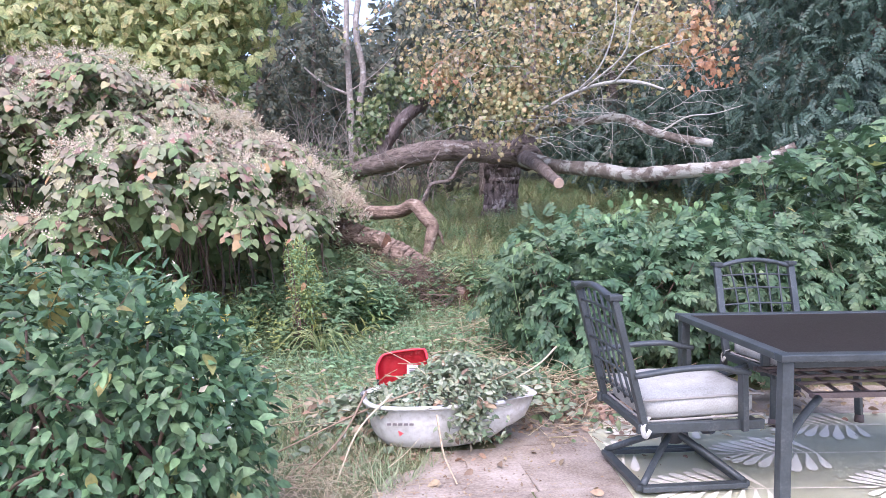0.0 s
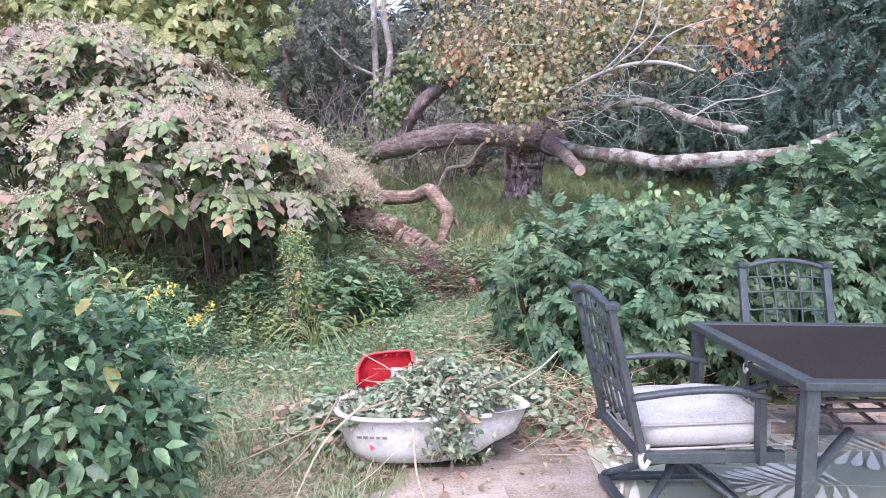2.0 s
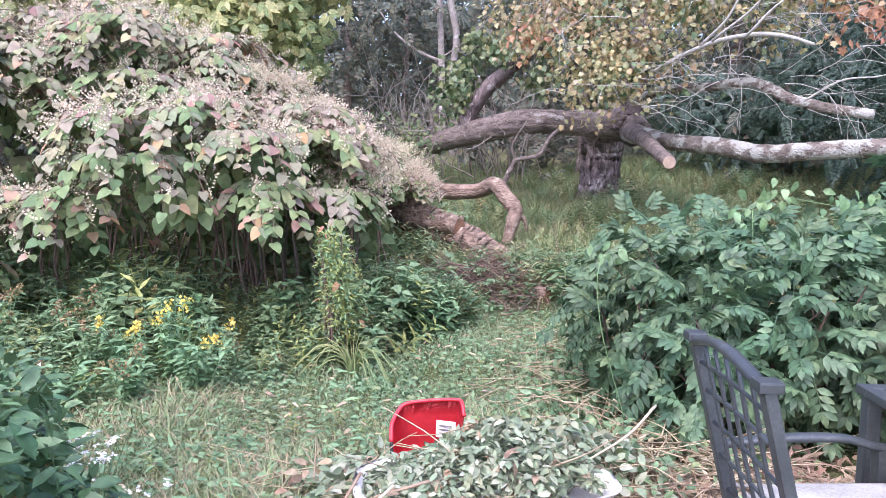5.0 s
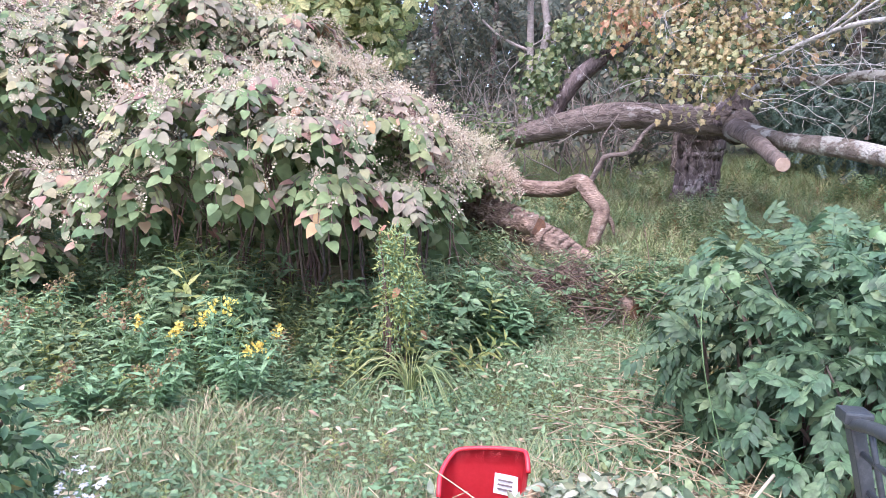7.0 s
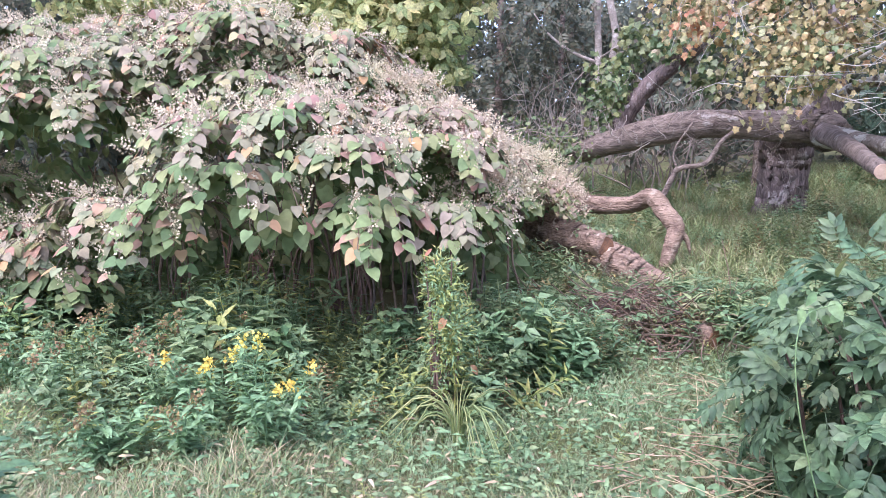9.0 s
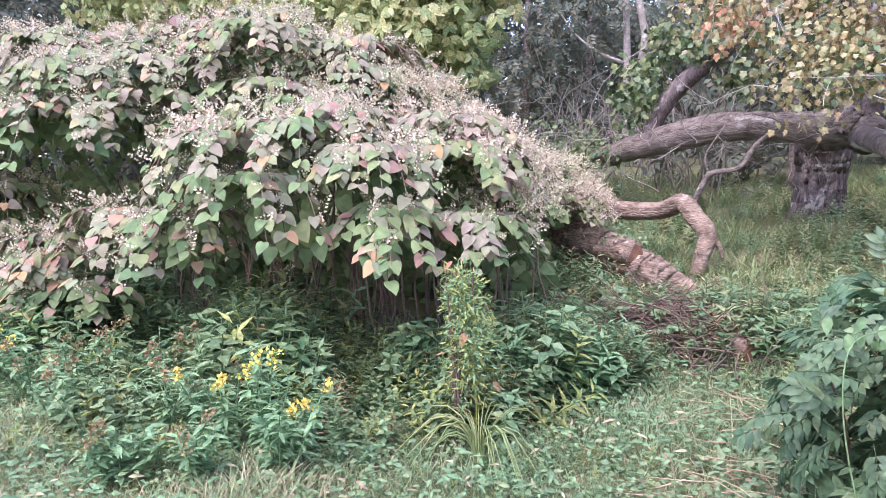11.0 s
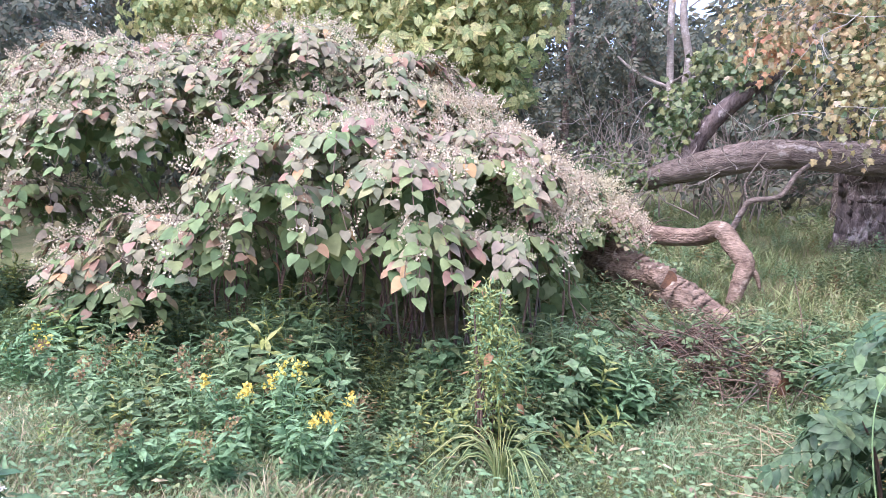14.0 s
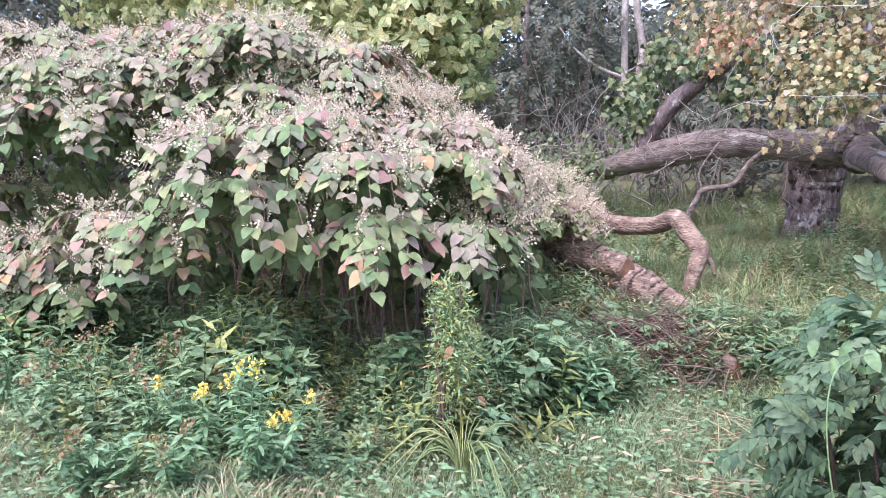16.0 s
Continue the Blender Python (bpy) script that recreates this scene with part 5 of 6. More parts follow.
LB = [((-0.78, 3.1, 0.5), (0.3, 0.28, 0.42)), ((-1.75, 3.75, 0.45), (0.5, 0.35, 0.38)), ((-1.05, 2.83, 0.55), (0.75, 0.5, 0.64)), ((-1.7, 2.7, 0.65), (0.8, 0.6, 0.68)), ((-0.76, 2.9, 0.5), (0.48, 0.42, 0.52)), ((-2.5, 2.8, 0.6), (0.9, 0.6, 0.65)), ((-1.3, 2.5, 0.35), (0.6, 0.4, 0.45))]
shrub("leafy_shrub", (-1.2, 2.9, 0), LB, "dense green shrub with a few yellowing leaves beside the patio",
      [(15000, SHRUB_LEAF, LEAF8, 0.04, 0.075, 0.25, 0.3, 0.7), (4200, SHRUB_LEAF, LEAF8, 0.06, 0.09, 0.8, 0.3, 0.4), (210, SHRUB_YELLOW, OVATE, 0.06, 0.12, 0.12, 0.7, 0.5), (34, SHRUB_YELLOW, FEATHER, 0.18, 0.27, 0.08, 0.9, 0.4), (700, CLIMBER_LEAF, OVATE, 0.05, 0.08, 0.12, 0.3, 0.7), (260, BLOOM, SMALL, 0.02, 0.04, 0.06, -0.3, 0.5)], 60, 91)

RB = [((0.75, 6.35, 0.62), (0.6, 0.55, 0.55)), ((1.35, 6.3, 0.6), (0.65, 0.55, 0.6)), ((2.0, 6.5, 0.6), (0.7, 0.55, 0.6)), ((0.95, 5.95, 0.42), (0.45, 0.4, 0.42)), ((2.7, 6.7, 0.6), (0.8, 0.6, 0.6)), ((3.5, 6.9, 0.6), (0.8, 0.7, 0.65)), ((1.1, 6.9, 0.65), (0.6, 0.6, 0.6))]
shrub("compound_leaf_shrub", (1.5, 6.4, 0), RB, "green shrub with feathered leaves behind the patio table",
      [(2100, ELDER_LEAF, BROAD, 0.14, 0.24, 0.35, 0.4, 0.7), (1100, ELDER_LEAF, FEATHER, 0.16, 0.26, 0.4, 0.35, 0.7), (700, ELDER_LEAF, BROAD, 0.16, 0.24, 0.9, 0.4, 0.4), (30, SHRUB_YELLOW, OVATE, 0.09, 0.13, 0.1, 0.6, 0.5)], 60, 92)
TB = [((2.75, 7.7, 1.0), (0.65, 0.6, 0.75)), ((3.4, 7.8, 1.1), (0.75, 0.6, 0.9)), ((4.2, 8.0, 1.2), (0.9, 0.7, 1.1)), ((2.2, 7.6, 0.8), (0.5, 0.5, 0.5)), ((5.1, 8.2, 1.5), (0.9, 0.8, 1.4))]
shrub("tall_compound_leaf_shrub", (3.2, 7.8, 0), TB, "taller green shrub of palmate leaves below the evergreen",
      [(1500, ELDER_LEAF, PALM, 0.2, 0.3, 0.3, 0.35, 0.7), (500, ELDER_LEAF, PALM, 0.2, 0.3, 0.9, 0.4, 0.4), (60, LIME_LEAF, LOBED, 0.1, 0.14, 0.15, 0.5, 0.5)], 50, 93)
FB = [((-1.55, 6.62, 0.75), (0.14, 0.14, 0.26)), ((-1.5, 6.6, 0.5), (0.17, 0.16, 0.3)), ((-1.62, 6.65, 0.9), (0.1, 0.1, 0.14))]
shrub("feathery_weed", (-1.55, 6.6, 0.0), FB, "tall yellow-green feathery weed by the thicket", [(1500, LIME_LEAF, SLIM, 0.03, 0.06, 0.9, 0.0, 0.6), (1300, GOLD_LEAF, SLIM, 0.03, 0.055, 0.9, 0.0, 0.6), (16, AUTUMN_RED, OVATE, 0.05, 0.09, 0.3, 0.6, 0.5)], 9, 94)

# fresh climbing vine over the feathered shrub
vine = thing("climbing_vine", (1.2, 6.6, 0.2), "pale fresh vine climbing over the shrub", "vine")
vo = np.array((1.2, 6.6, 0.2))
vp = smooth_path([(0.55, 5.6, 0.2), (0.42, 5.5, 0.7), (0.40, 5.55, 1.0), (0.5, 5.8, 1.05)], 20)
v, t = tube_arrays(vp - vo, [0.003, 0.002], 5); link_part("runner", mesh_from("runner", v, t, CLIMBER_LEAF), vine)
vp2 = smooth_path([(1.1, 6.35, 0.6), (1.15, 6.2, 1.05), (1.18, 6.3, 1.32), (1.5, 6.35, 1.3), (1.9, 6.5, 1.22), (2.3, 6.7, 1.25)], 30)
v, t = tube_arrays(vp2 - vo, [0.003, 0.002], 5); link_part("runner", mesh_from("runner", v, t, CLIMBER_LEAF), vine)
gv2 = np.random.default_rng(95)
P = np.vstack([vp[15:], vp2[8:], vp2[12:17], vp2[12:17]]); P = np.repeat(P, 2, 0) + jitter(len(P) * 2, 0.05, gv2)
P = P[gv2.random(len(P)) < 0.8]
v, t = spread(OVATE, unit(np.array([0, -0.2, -0.8]) + jitter(len(P), 0.4, gv2)), unit(np.array([0, -1, 0.5]) + jitter(len(P), 0.4, gv2)), P - vo, gv2.uniform(0.05, 0.085, len(P)), 1.1)
link_part("foliage", mesh_from("foliage", v, t, CLIMBER_LEAF), vine, kind="stuff")


# ---- goldenrod, long grass and weeds ----
def goldenrod(x, y, h, bloom, seed):
    z = float(land(x, y))
    ob = thing("goldenrod", (x, y, z), "leafy goldenrod with yellow flower heads" if bloom else "leafy weed clump with faded seed heads", "weed", "goldenrod clump")
    gen = np.random.default_rng(seed)
    P, N, tops = [], [], []
    for _ in range(9):
        e = np.array([gen.normal() * 0.13, gen.normal() * 0.12 - 0.03, h * gen.uniform(0.7, 1.05)])
        pts = smooth_path([(e[0] * 0.2, e[1] * 0.2, 0), e * (0.6, 0.6, 0.55), e], 12)
        v, t = tube_arrays(pts, [0.005, 0.003], 4, caps=False)
        link_part("stem", mesh_from("stem", v, t, GOLD_LEAF), ob)
        tops.append(e)
        for i in range(2, 12):
            for _k in range(3):
                P.append(pts[i]); a = gen.uniform(0, 6.3); N.append((math.cos(a), math.sin(a), 0.2))
    P, N = np.array(P), np.array(N)
    v, t = spread(LANCE, unit(N + jitter(len(P), 0.2, gen)), unit(np.array([0, 0, 1]) + jitter(len(P), 0.3, gen)), P, gen.uniform(0.06, 0.11, len(P)), 1.2)
    link_part("foliage", mesh_from("foliage", v, t, GOLD_LEAF), ob, kind="stuff")
    for e in tops[:(3 if bloom else 4)]:
        q = 36
        f = gen.random(q)
        pp = e + np.stack([gen.normal(size=q) * 0.022 * (1.2 - f) + 0.03 * f, gen.normal(size=q) * 0.02, f * 0.09 - 0.02], -1)
        v, t = spread(SMALL, unit(gen.normal(size=(q, 3)) + (0, -0.3, 0.8)), unit(gen.normal(size=(q, 3))), pp, gen.uniform(0.014, 0.026, q), 1.6)
        link_part("flower_head", mesh_from("flower_head", v, t, GOLD_BLOOM if bloom else RUST_HEAD), ob, "bright yellow flower head" if bloom else "faded seed head", "stuff")
    return ob


for i, (x, y, h, b) in enumerate([(-2.2, 5.7, 0.56, 1), (-2.5, 5.75, 0.46, 1), (-2.0, 5.6, 0.42, 1), (-2.3, 5.35, 0.36, 0), (-2.75, 5.6, 0.42, 0), (-3.2, 5.8, 0.5, 0), (-3.7, 5.7, 0.5, 0), (-4.2, 5.6, 0.45, 0), (-4.7, 5.5, 0.5, 1), (-3.0, 6.2, 0.5, 0), (-3.45, 5.4, 0.42, 0), (-2.6, 5.15, 0.3, 0)]):
    goldenrod(x, y, h, b, 100 + i)


def blades(n, xr, yr, lo, hi, mat, gen, name, label, keep, width=1.0, lean=0.45, parent=None):
    x, y = gen.uniform(*xr, n), gen.uniform(*yr, n)
    ok = keep(x, y) & ~on_patio(x, y, -0.05)
    x, y = x[ok], y[ok]
    n = len(x)
    P = np.stack([x, y, land(x, y) - 0.01], -1)
    a = gen.uniform(0, 2 * np.pi, n)
    d = unit(np.stack([np.cos(a) * lean, np.sin(a) * lean, np.ones(n)], -1) + gen.normal(size=(n, 3)) * 0.2)
    nr = unit(np.stack([-np.cos(a), -np.sin(a), np.full(n, 0.4)], -1) + gen.normal(size=(n, 3)) * 0.2)
    patch = 0.75 + 0.35 * np.sin(x * 3.7 + y) * np.sin(y * 3.1 - 0.5 * x)
    v, t = spread(BLADE, d, nr, P, gen.uniform(lo, hi, n) * patch, width)
    return tagged(new(name, mesh_from(name, v, t, mat)), label, "grass", kind="stuff")


gg = np.random.default_rng(120)
blades(120000, (-7.5, 1.2), (3.7, 8.9), 0.06, 0.2, GRASS, gg, "lawn_grass", "uneven lawn of soft greyish-green grass", lambda x, y: (x < patio_left(y) + 0.1) & (y > 3.4), 1.1, 0.75)
blades(56000, (-6.0, 5.0), (7.4, 17.0), 0.12, 0.34, MEADOW, gg, "meadow_grass", "tall unmown grass round the fallen logs", lambda x, y: ((x > -3.4) | (y > 10.5)) & (y > 8.3 + 0.4 * np.abs(x + 1.0)), 1.3, 0.85)
blades(9000, (-4.6, 0.5), (4.1, 5.6), 0.1, 0.26, STRAW, gg, "dry_grass", "thin dry tan grass among the green", lambda x, y: x < patio_left(y) - 0.1, 0.8, 0.9)
blades(14000, (-5.0, 0.3), (4.1, 5.8), 0.1, 0.26, MEADOW, gg, "rank_grass", "rank pale grass before the goldenrod", lambda x, y: x < patio_left(y) - 0.1, 0.9, 0.8)
blades(9000, (-2.0, 1.6), (3.0, 4.2), 0.04, 0.11, GRASS, gg, "edge_grass", "thin grass along the patio's edge", lambda x, y: x < patio_left(y) + 0.05, 1.5, 0.8)
tuft = thing("grass_tuft", (-1.27, 6.3, float(land(-1.27, 6.3))), "arching tuft of long pale green grass", "grass")
for _ in range(40):
    a, L = gg.uniform(0, 2 * np.pi), gg.uniform(0.28, 0.5)
    o = np.array([math.cos(a), math.sin(a), 0])
    pts = smooth_path([o * 0.02, o * 0.14 * L + (0, 0, L * 0.5), o * 0.5 * L + (0, 0, L * 0.68), o * 0.95 * L + (0, 0, L * 0.3)], 8)
    v, t = tube_arrays(pts, [0.007, 0.006, 0.002], 4, squash=0.25, caps=False)
    link_part("blade", mesh_from("blade", v, t, TUFT), tuft)


def weeds(name, label, n, xr, yr, hmax, sets, gen, keep):
    x, y = gen.uniform(*xr, n), gen.uniform(*yr, n)
    ok = keep(x, y) & ~on_patio(x, y)
    x, y = x[ok], y[ok]; n = len(x)
    lumpy = 0.55 + 0.45 * np.sin(x * 2.7 + 1.3 * np.sin(y * 1.9)) * np.sin(y * 2.3 + 0.7)
    z = land(x, y) + gen.random(n) ** 0.8 * hmax(x, y) * (0.6 + 0.6 * lumpy)
    P = np.stack([x, y, z], -1)
    pick = gen.random(n)
    out, lo = [], 0.0
    for share, mat, tpl, a, b in sets:
        s = (pick >= lo) & (pick < lo + share); lo += share
        q = int(s.sum())
        d = gen.normal(size=(q, 3)); d[:, 2] = 0.15
        v, t = spread(tpl, unit(d + (0, -0.4, 0)), unit(np.array([0, -0.3, 1]) + gen.normal(size=(q, 3)) * 0.4), P[s], gen.uniform(a, b, q))
        out.append((v, t, mat))
    ob = foliage(name, out, None, label)
    return tagged(ob, label, "weeds", kind="stuff")


def sprig(pairs, leaflet, size, stiff):
    """An upright weed stem of unit height with leaves all round it."""
    pts = smooth_path([(0, 0, 0), (0.02, 0.5, 0.05), (0.05, 1, 0.18)], 6)
    tips, places, sizes = [], [], []
    for i in range(pairs * 2):
        f = 0.12 + 0.86 * i / (pairs * 2 - 1)
        a = i * 2.4
        tips.append((math.cos(a), stiff, math.sin(a))); places.append((0.04 * f, f, 0.16 * f * f)); sizes.append(size * (1.15 - 0.6 * f))
    tips = np.array(tips)
    out = spread(leaflet, tips, np.tile((0.0, 1, 0.01), (len(tips), 1)), np.array(places), np.array(sizes))
    return merge([tube_arrays(pts, [0.010, 0.005], 3, caps=False), out])


SPRIG_FINE = sprig(10, SLIM, 0.34, 0.35)
SPRIG_BROAD = sprig(8, SMALL, 0.30, 0.15)


def sprigs(name, label, n, xr, yr, lo, hi, sets, gen, keep):
    x, y = gen.uniform(*xr, n), gen.uniform(*yr, n)
    ok = keep(x, y) & ~on_patio(x, y, 0.05)
    x, y = x[ok], y[ok]; n = len(x)
    lumpy = 0.72 + 0.38 * np.sin(x * 2.9 + 1.3 * np.sin(y * 2.1)) * np.sin(y * 2.6 + 0.7)
    P = np.stack([x, y, land(x, y) - 0.01], -1)
    pick, out, low = gen.random(n), [], 0.0
    for share, mat, tpl, k in sets:
        s = (pick >= low) & (pick < low + share); low += share
        q = int(s.sum())
        v, t = spread(tpl, unit(np.array([0, 0, 1]) + gen.normal(size=(q, 3)) * (0.3, 0.3, 0)), unit(gen.normal(size=(q, 3)) * (1, 1, 0.05)), P[s], gen.uniform(lo, hi, q) * lumpy[s] * k)
        out.append((v, t, mat))
    return tagged(foliage(name, out, None, label), label, "weeds", kind="stuff")


MIX = [(0.36, WEED_LEAF, SPRIG_BROAD, 1.0), (0.3, WEED_LEAF, SPRIG_FINE, 1.0), (0.12, LIME_LEAF, SPRIG_FINE, 1.05), (0.12, SHRUB_LEAF, SPRIG_BROAD, 0.9), (0.1, RUST_HEAD, SPRIG_FINE, 0.8)]
sprigs("undergrowth", "tangled low weeds and vines under the thicket", 3300, (-8.0, -1.3), (5.6, 7.7), 0.38, 0.72, MIX, gg, lambda x, y: y > 5.8 + 0.28 * (x + 3.5).clip(0, 9) + 0.15 * np.sin(x * 4))
sprigs("bank_growth", "rank green weeds on the bank beside the thicket", 1000, (-2.3, -0.7), (6.9, 8.3), 0.3, 0.6, [(0.45, WEED_LEAF, SPRIG_FINE, 1.0), (0.3, GOLD_LEAF, SPRIG_FINE, 1.0), (0.15, WEED_LEAF, SPRIG_BROAD, 0.8), (0.1, RUST_HEAD, SPRIG_FINE, 0.9)], np.random.default_rng(179), lambda x, y: x < -1.25 + 0.32 * (y - 7.2) + 0.12 * np.sin(y * 5))
sprigs("front_weeds", "low leafy weeds in front of the thicket", 1500, (-8.0, -1.5), (5.1, 6.5), 0.2, 0.42, MIX[:4], gg, lambda x, y: y > 5.25 + 0.2 * np.sin(x * 3) + 0.55 * np.clip(x + 2.6, 0, 2))
sprigs("slope_weeds", "ferny weeds on the slope below the logs", 5200, (-2.6, 1.4), (7.2, 9.75), 0.18, 0.44, [(0.35, WEED_LEAF, SPRIG_FINE, 1.0), (0.25, WEED_LEAF, SPRIG_BROAD, 0.8), (0.15, MEADOW, SPRIG_FINE, 1.0), (0.15, RUST_HEAD, SPRIG_FINE, 0.9), (0.1, SHRUB_LEAF, SPRIG_BROAD, 0.9)], gg, lambda x, y: (y > 8.45 + 0.3 * np.abs(x + 1.0)) | (x < -1.55) | (x > 0.1))
sprigs("shrub_edge_weeds", "low weeds in front of the feathered shrub", 420, (-0.4, 1.7), (5.5, 7.8), 0.12, 0.3, [(0.4, WEED_LEAF, SPRIG_BROAD, 1.0), (0.3, SHRUB_LEAF, SPRIG_BROAD, 1.0), (0.3, RUST_HEAD, SPRIG_FINE, 0.9)], gg, lambda x, y: x > 0.25 - 0.3 * (y - 5.5))
sprigs("meadow_weeds", "mixed weeds in the grass behind the logs", 5200, (-5.0, 4.4), (9.6, 16.0), 0.15, 0.4, [(0.35, MEADOW, SPRIG_FINE, 1.0), (0.35, WEED_LEAF, SPRIG_BROAD, 0.9), (0.2, GOLD_LEAF, SPRIG_FINE, 0.9), (0.1, RUST_HEAD, SPRIG_FINE, 0.9)], gg, lambda x, y: y > 9.6 + 0.1 * x)
weeds("slope_ferns", "feathered weeds on the slope", 700, (-2.4, 1.2), (7.4, 9.6), lambda x, y: 0.3 + 0 * x, [(1.0, WEED_LEAF, FEATHER, 0.14, 0.24)], gg, lambda x, y: (y > 8.5 + 0.3 * np.abs(x + 1.0)) | (x < -1.6))
weeds("lawn_weeds", "small broad-leaved weeds in the lawn", 19000, (-6, 0.6), (4.2, 8.5), lambda x, y: 0.13 + 0 * x, [(0.5, WEED_LEAF, OVATE, 0.025, 0.055), (0.3, GOLD_LEAF, OVATE, 0.02, 0.05), (0.14, GOLD_LEAF, LANCE, 0.05, 0.1), (0.06, STRAW, LANCE, 0.04, 0.09)], gg, lambda x, y: x < patio_left(y) - 0.2)


# ---- cut branches, dry stalks, litter ----
def stalks(name, label, spots, gen, lo, hi, mat, r=0.005, rise=0.25, category="stalks"):
    pieces = []
    for x, y, z in spots:
        a = gen.uniform(0, 2 * np.pi); L = gen.uniform(lo, hi)
        d = np.array([math.cos(a), math.sin(a), gen.normal() * rise])
        s = np.array([x, y, z])
        e = s + d * L
        e[2] = max(e[2], float(land(e[0], e[1])) + 0.02)
        mid = (s + e) / 2 + gen.normal(size=3) * 0.05 * L
        pieces.append(tube_arrays(smooth_path([s, mid, e], 6), [r * gen.uniform(0.6, 1.3), r * 0.5], 4, caps=False))
    v, t = merge(pieces)
    return tagged(new(name, mesh_from(name, v, t, mat)), label, category, kind="stuff")


gc = np.random.default_rng(140)
def heap(n, c, r, zlo=0.02, zh=0.3):
    p = gc.normal(size=(n, 2)) * 0.5
    x, y = c[0] + p[:, 0] * r[0], c[1] + p[:, 1] * r[1]
    z = zlo + zh * np.exp(-(p ** 2).sum(1) * 1.4) * gc.random(n) ** 0.5
    return np.stack([x, y, np.maximum(land(x, y), 0) + z], -1)


def litter(name, label, P, tpl, mat, lo, hi, flat=0.5, category="cuttings"):
    n = len(P)
    v, t = spread(tpl, unit(gc.normal(size=(n, 3)) * (1, 1, 0.5) + (0, -0.15, -0.25)), unit(np.array([0, -0.35, 1]) + gc.normal(size=(n, 3)) * flat), P, gc.uniform(lo, hi, n))
    return tagged(new(name, mesh_from(name, v, t, mat)), label, category, kind="stuff")


def cuttings_heap(n):
    """Leaves heaped in the tub and hanging over its front."""
    u = gc.uniform(-0.46, 0.42, n); w = gc.uniform(-0.19, 0.26, n) * np.where(u > 0.25, 0.6, 1.0) + np.where(u > 0.25, 0.03, 0)
    z = 0.24 + 0.25 * np.exp(-((u - 0.05) / 0.3) ** 2 - ((w - 0.05) / 0.22) ** 2) * gc.random(n) ** 0.4 + 0.02 * gc.random(n)
    drape = gc.random(n) < 0.08
    u = np.where(drape, gc.normal(size=n) * 0.075 + 0.05, u)
    z = np.where(drape, gc.uniform(0.09, 0.33, n), z)
    w = np.where(drape, -0.28 + 0.015 * gc.normal(size=n), w)
    a = radians(25)
    return np.stack([0.11 + u * math.cos(a) - w * math.sin(a), 4.50 + u * math.sin(a) + w * math.cos(a), z], -1)


litter("wilted_cuttings", "wilted grey-green leaves heaped in the tub", cuttings_heap(4200), LEAF8, WILTED, 0.028, 0.06, 0.8)
litter("dry_cuttings", "dry curled leaves among the cuttings", np.vstack([cuttings_heap(140), heap(110, (-0.5, 4.55), (0.5, 0.5), 0.02, 0.2)]), OVATE, DEAD_LEAF, 0.04, 0.075, 0.7)
litter("side_cuttings", "cut leafy branches lying beside the tub", np.vstack([heap(520, (-0.5, 4.6), (0.35, 0.45), 0.02, 0.2), heap(600, (0.3, 5.15), (0.7, 0.4), 0.03, 0.3)]), OVATE, WILTED, 0.045, 0.08, 0.7)
sp = np.vstack([cuttings_heap(24), heap(30, (-0.6, 4.55), (0.4, 0.5), 0.03, 0.2), heap(60, (0.75, 5.3), (0.7, 0.5), 0.02, 0.25)])
stalks("cut_stalks", "cut tan stalks sticking out of the heap", sp, gc, 0.15, 0.45, STRAW, 0.0035, 0.3)
sp = np.vstack([heap(330, (0.7, 5.4), (0.9, 0.6), 0.02, 0.2), heap(150, (0.3, 6.1), (0.5, 0.9), 0.02, 0.22), heap(80, (0.05, 7.3), (0.6, 1.0), 0.03, 0.2)])
stalks("dry_brush_pile", "dry tan brush piled below the shrub", sp, gc, 0.12, 0.45, STRAW, 0.0035, 0.25, "brush")
litter("fallen_leaves", "dead brown leaves littered along the patio's edge", np.vstack([heap(700, (0.8, 5.35), (1.1, 0.7), 0.012, 0.1), heap(70, (0.35, 4.5), (0.8, 0.9), 0.012, 0.02), heap(300, (1.6, 5.75), (1.6, 0.5), 0.01, 0.08)]), OVATE, DEAD_LEAF, 0.03, 0.07, 0.5, "leaf litter")
litter("straw_patch", "pale dry grass clippings beside the shrub", heap(1500, (-0.45, 3.75), (0.5, 0.6), 0.0, 0.05), BLADE, STRAW, 0.06, 0.14, 0.5, "clippings")
for pts in ([(-0.75, 3.95, 0.05), (-0.35, 4.2, 0.22), (-0.05, 4.3, 0.33)], [(-0.32, 3.75, 0.02), (-0.28, 4.0, 0.2), (-0.15, 4.2, 0.34)], [(-0.5, 3.8, 0.02), (-0.38, 4.05, 0.15), (-0.32, 4.3, 0.32)], [(0.25, 3.85, 0.01), (0.16, 4.0, 0.1), (0.1, 4.15, 0.25)], [(0.45, 4.75, 0.3), (0.6, 4.95, 0.36), (0.7, 5.2, 0.42)]):
    v, t = tube_arrays(smooth_path(pts, 10), [0.004, 0.0065], 6)
    tagged(new("cut_branch", mesh_from("cut_branch", v, t, STRAW)), "bare tan cut branch leaning on the tub", "branch", "cut branches")
roots = stalks("root_pile", "reddish tangle of torn roots and canes", np.vstack([heap(420, (-1.0, 8.85), (0.5, 0.3), 0.06, 0.32), heap(180, (-0.6, 8.7), (0.4, 0.25), 0.05, 0.22), heap(220, (-3.0, 11.3), (0.7, 0.4), 0.5, 0.6)]), gc, 0.15, 0.45, STEM, 0.006, 0.5, "roots")

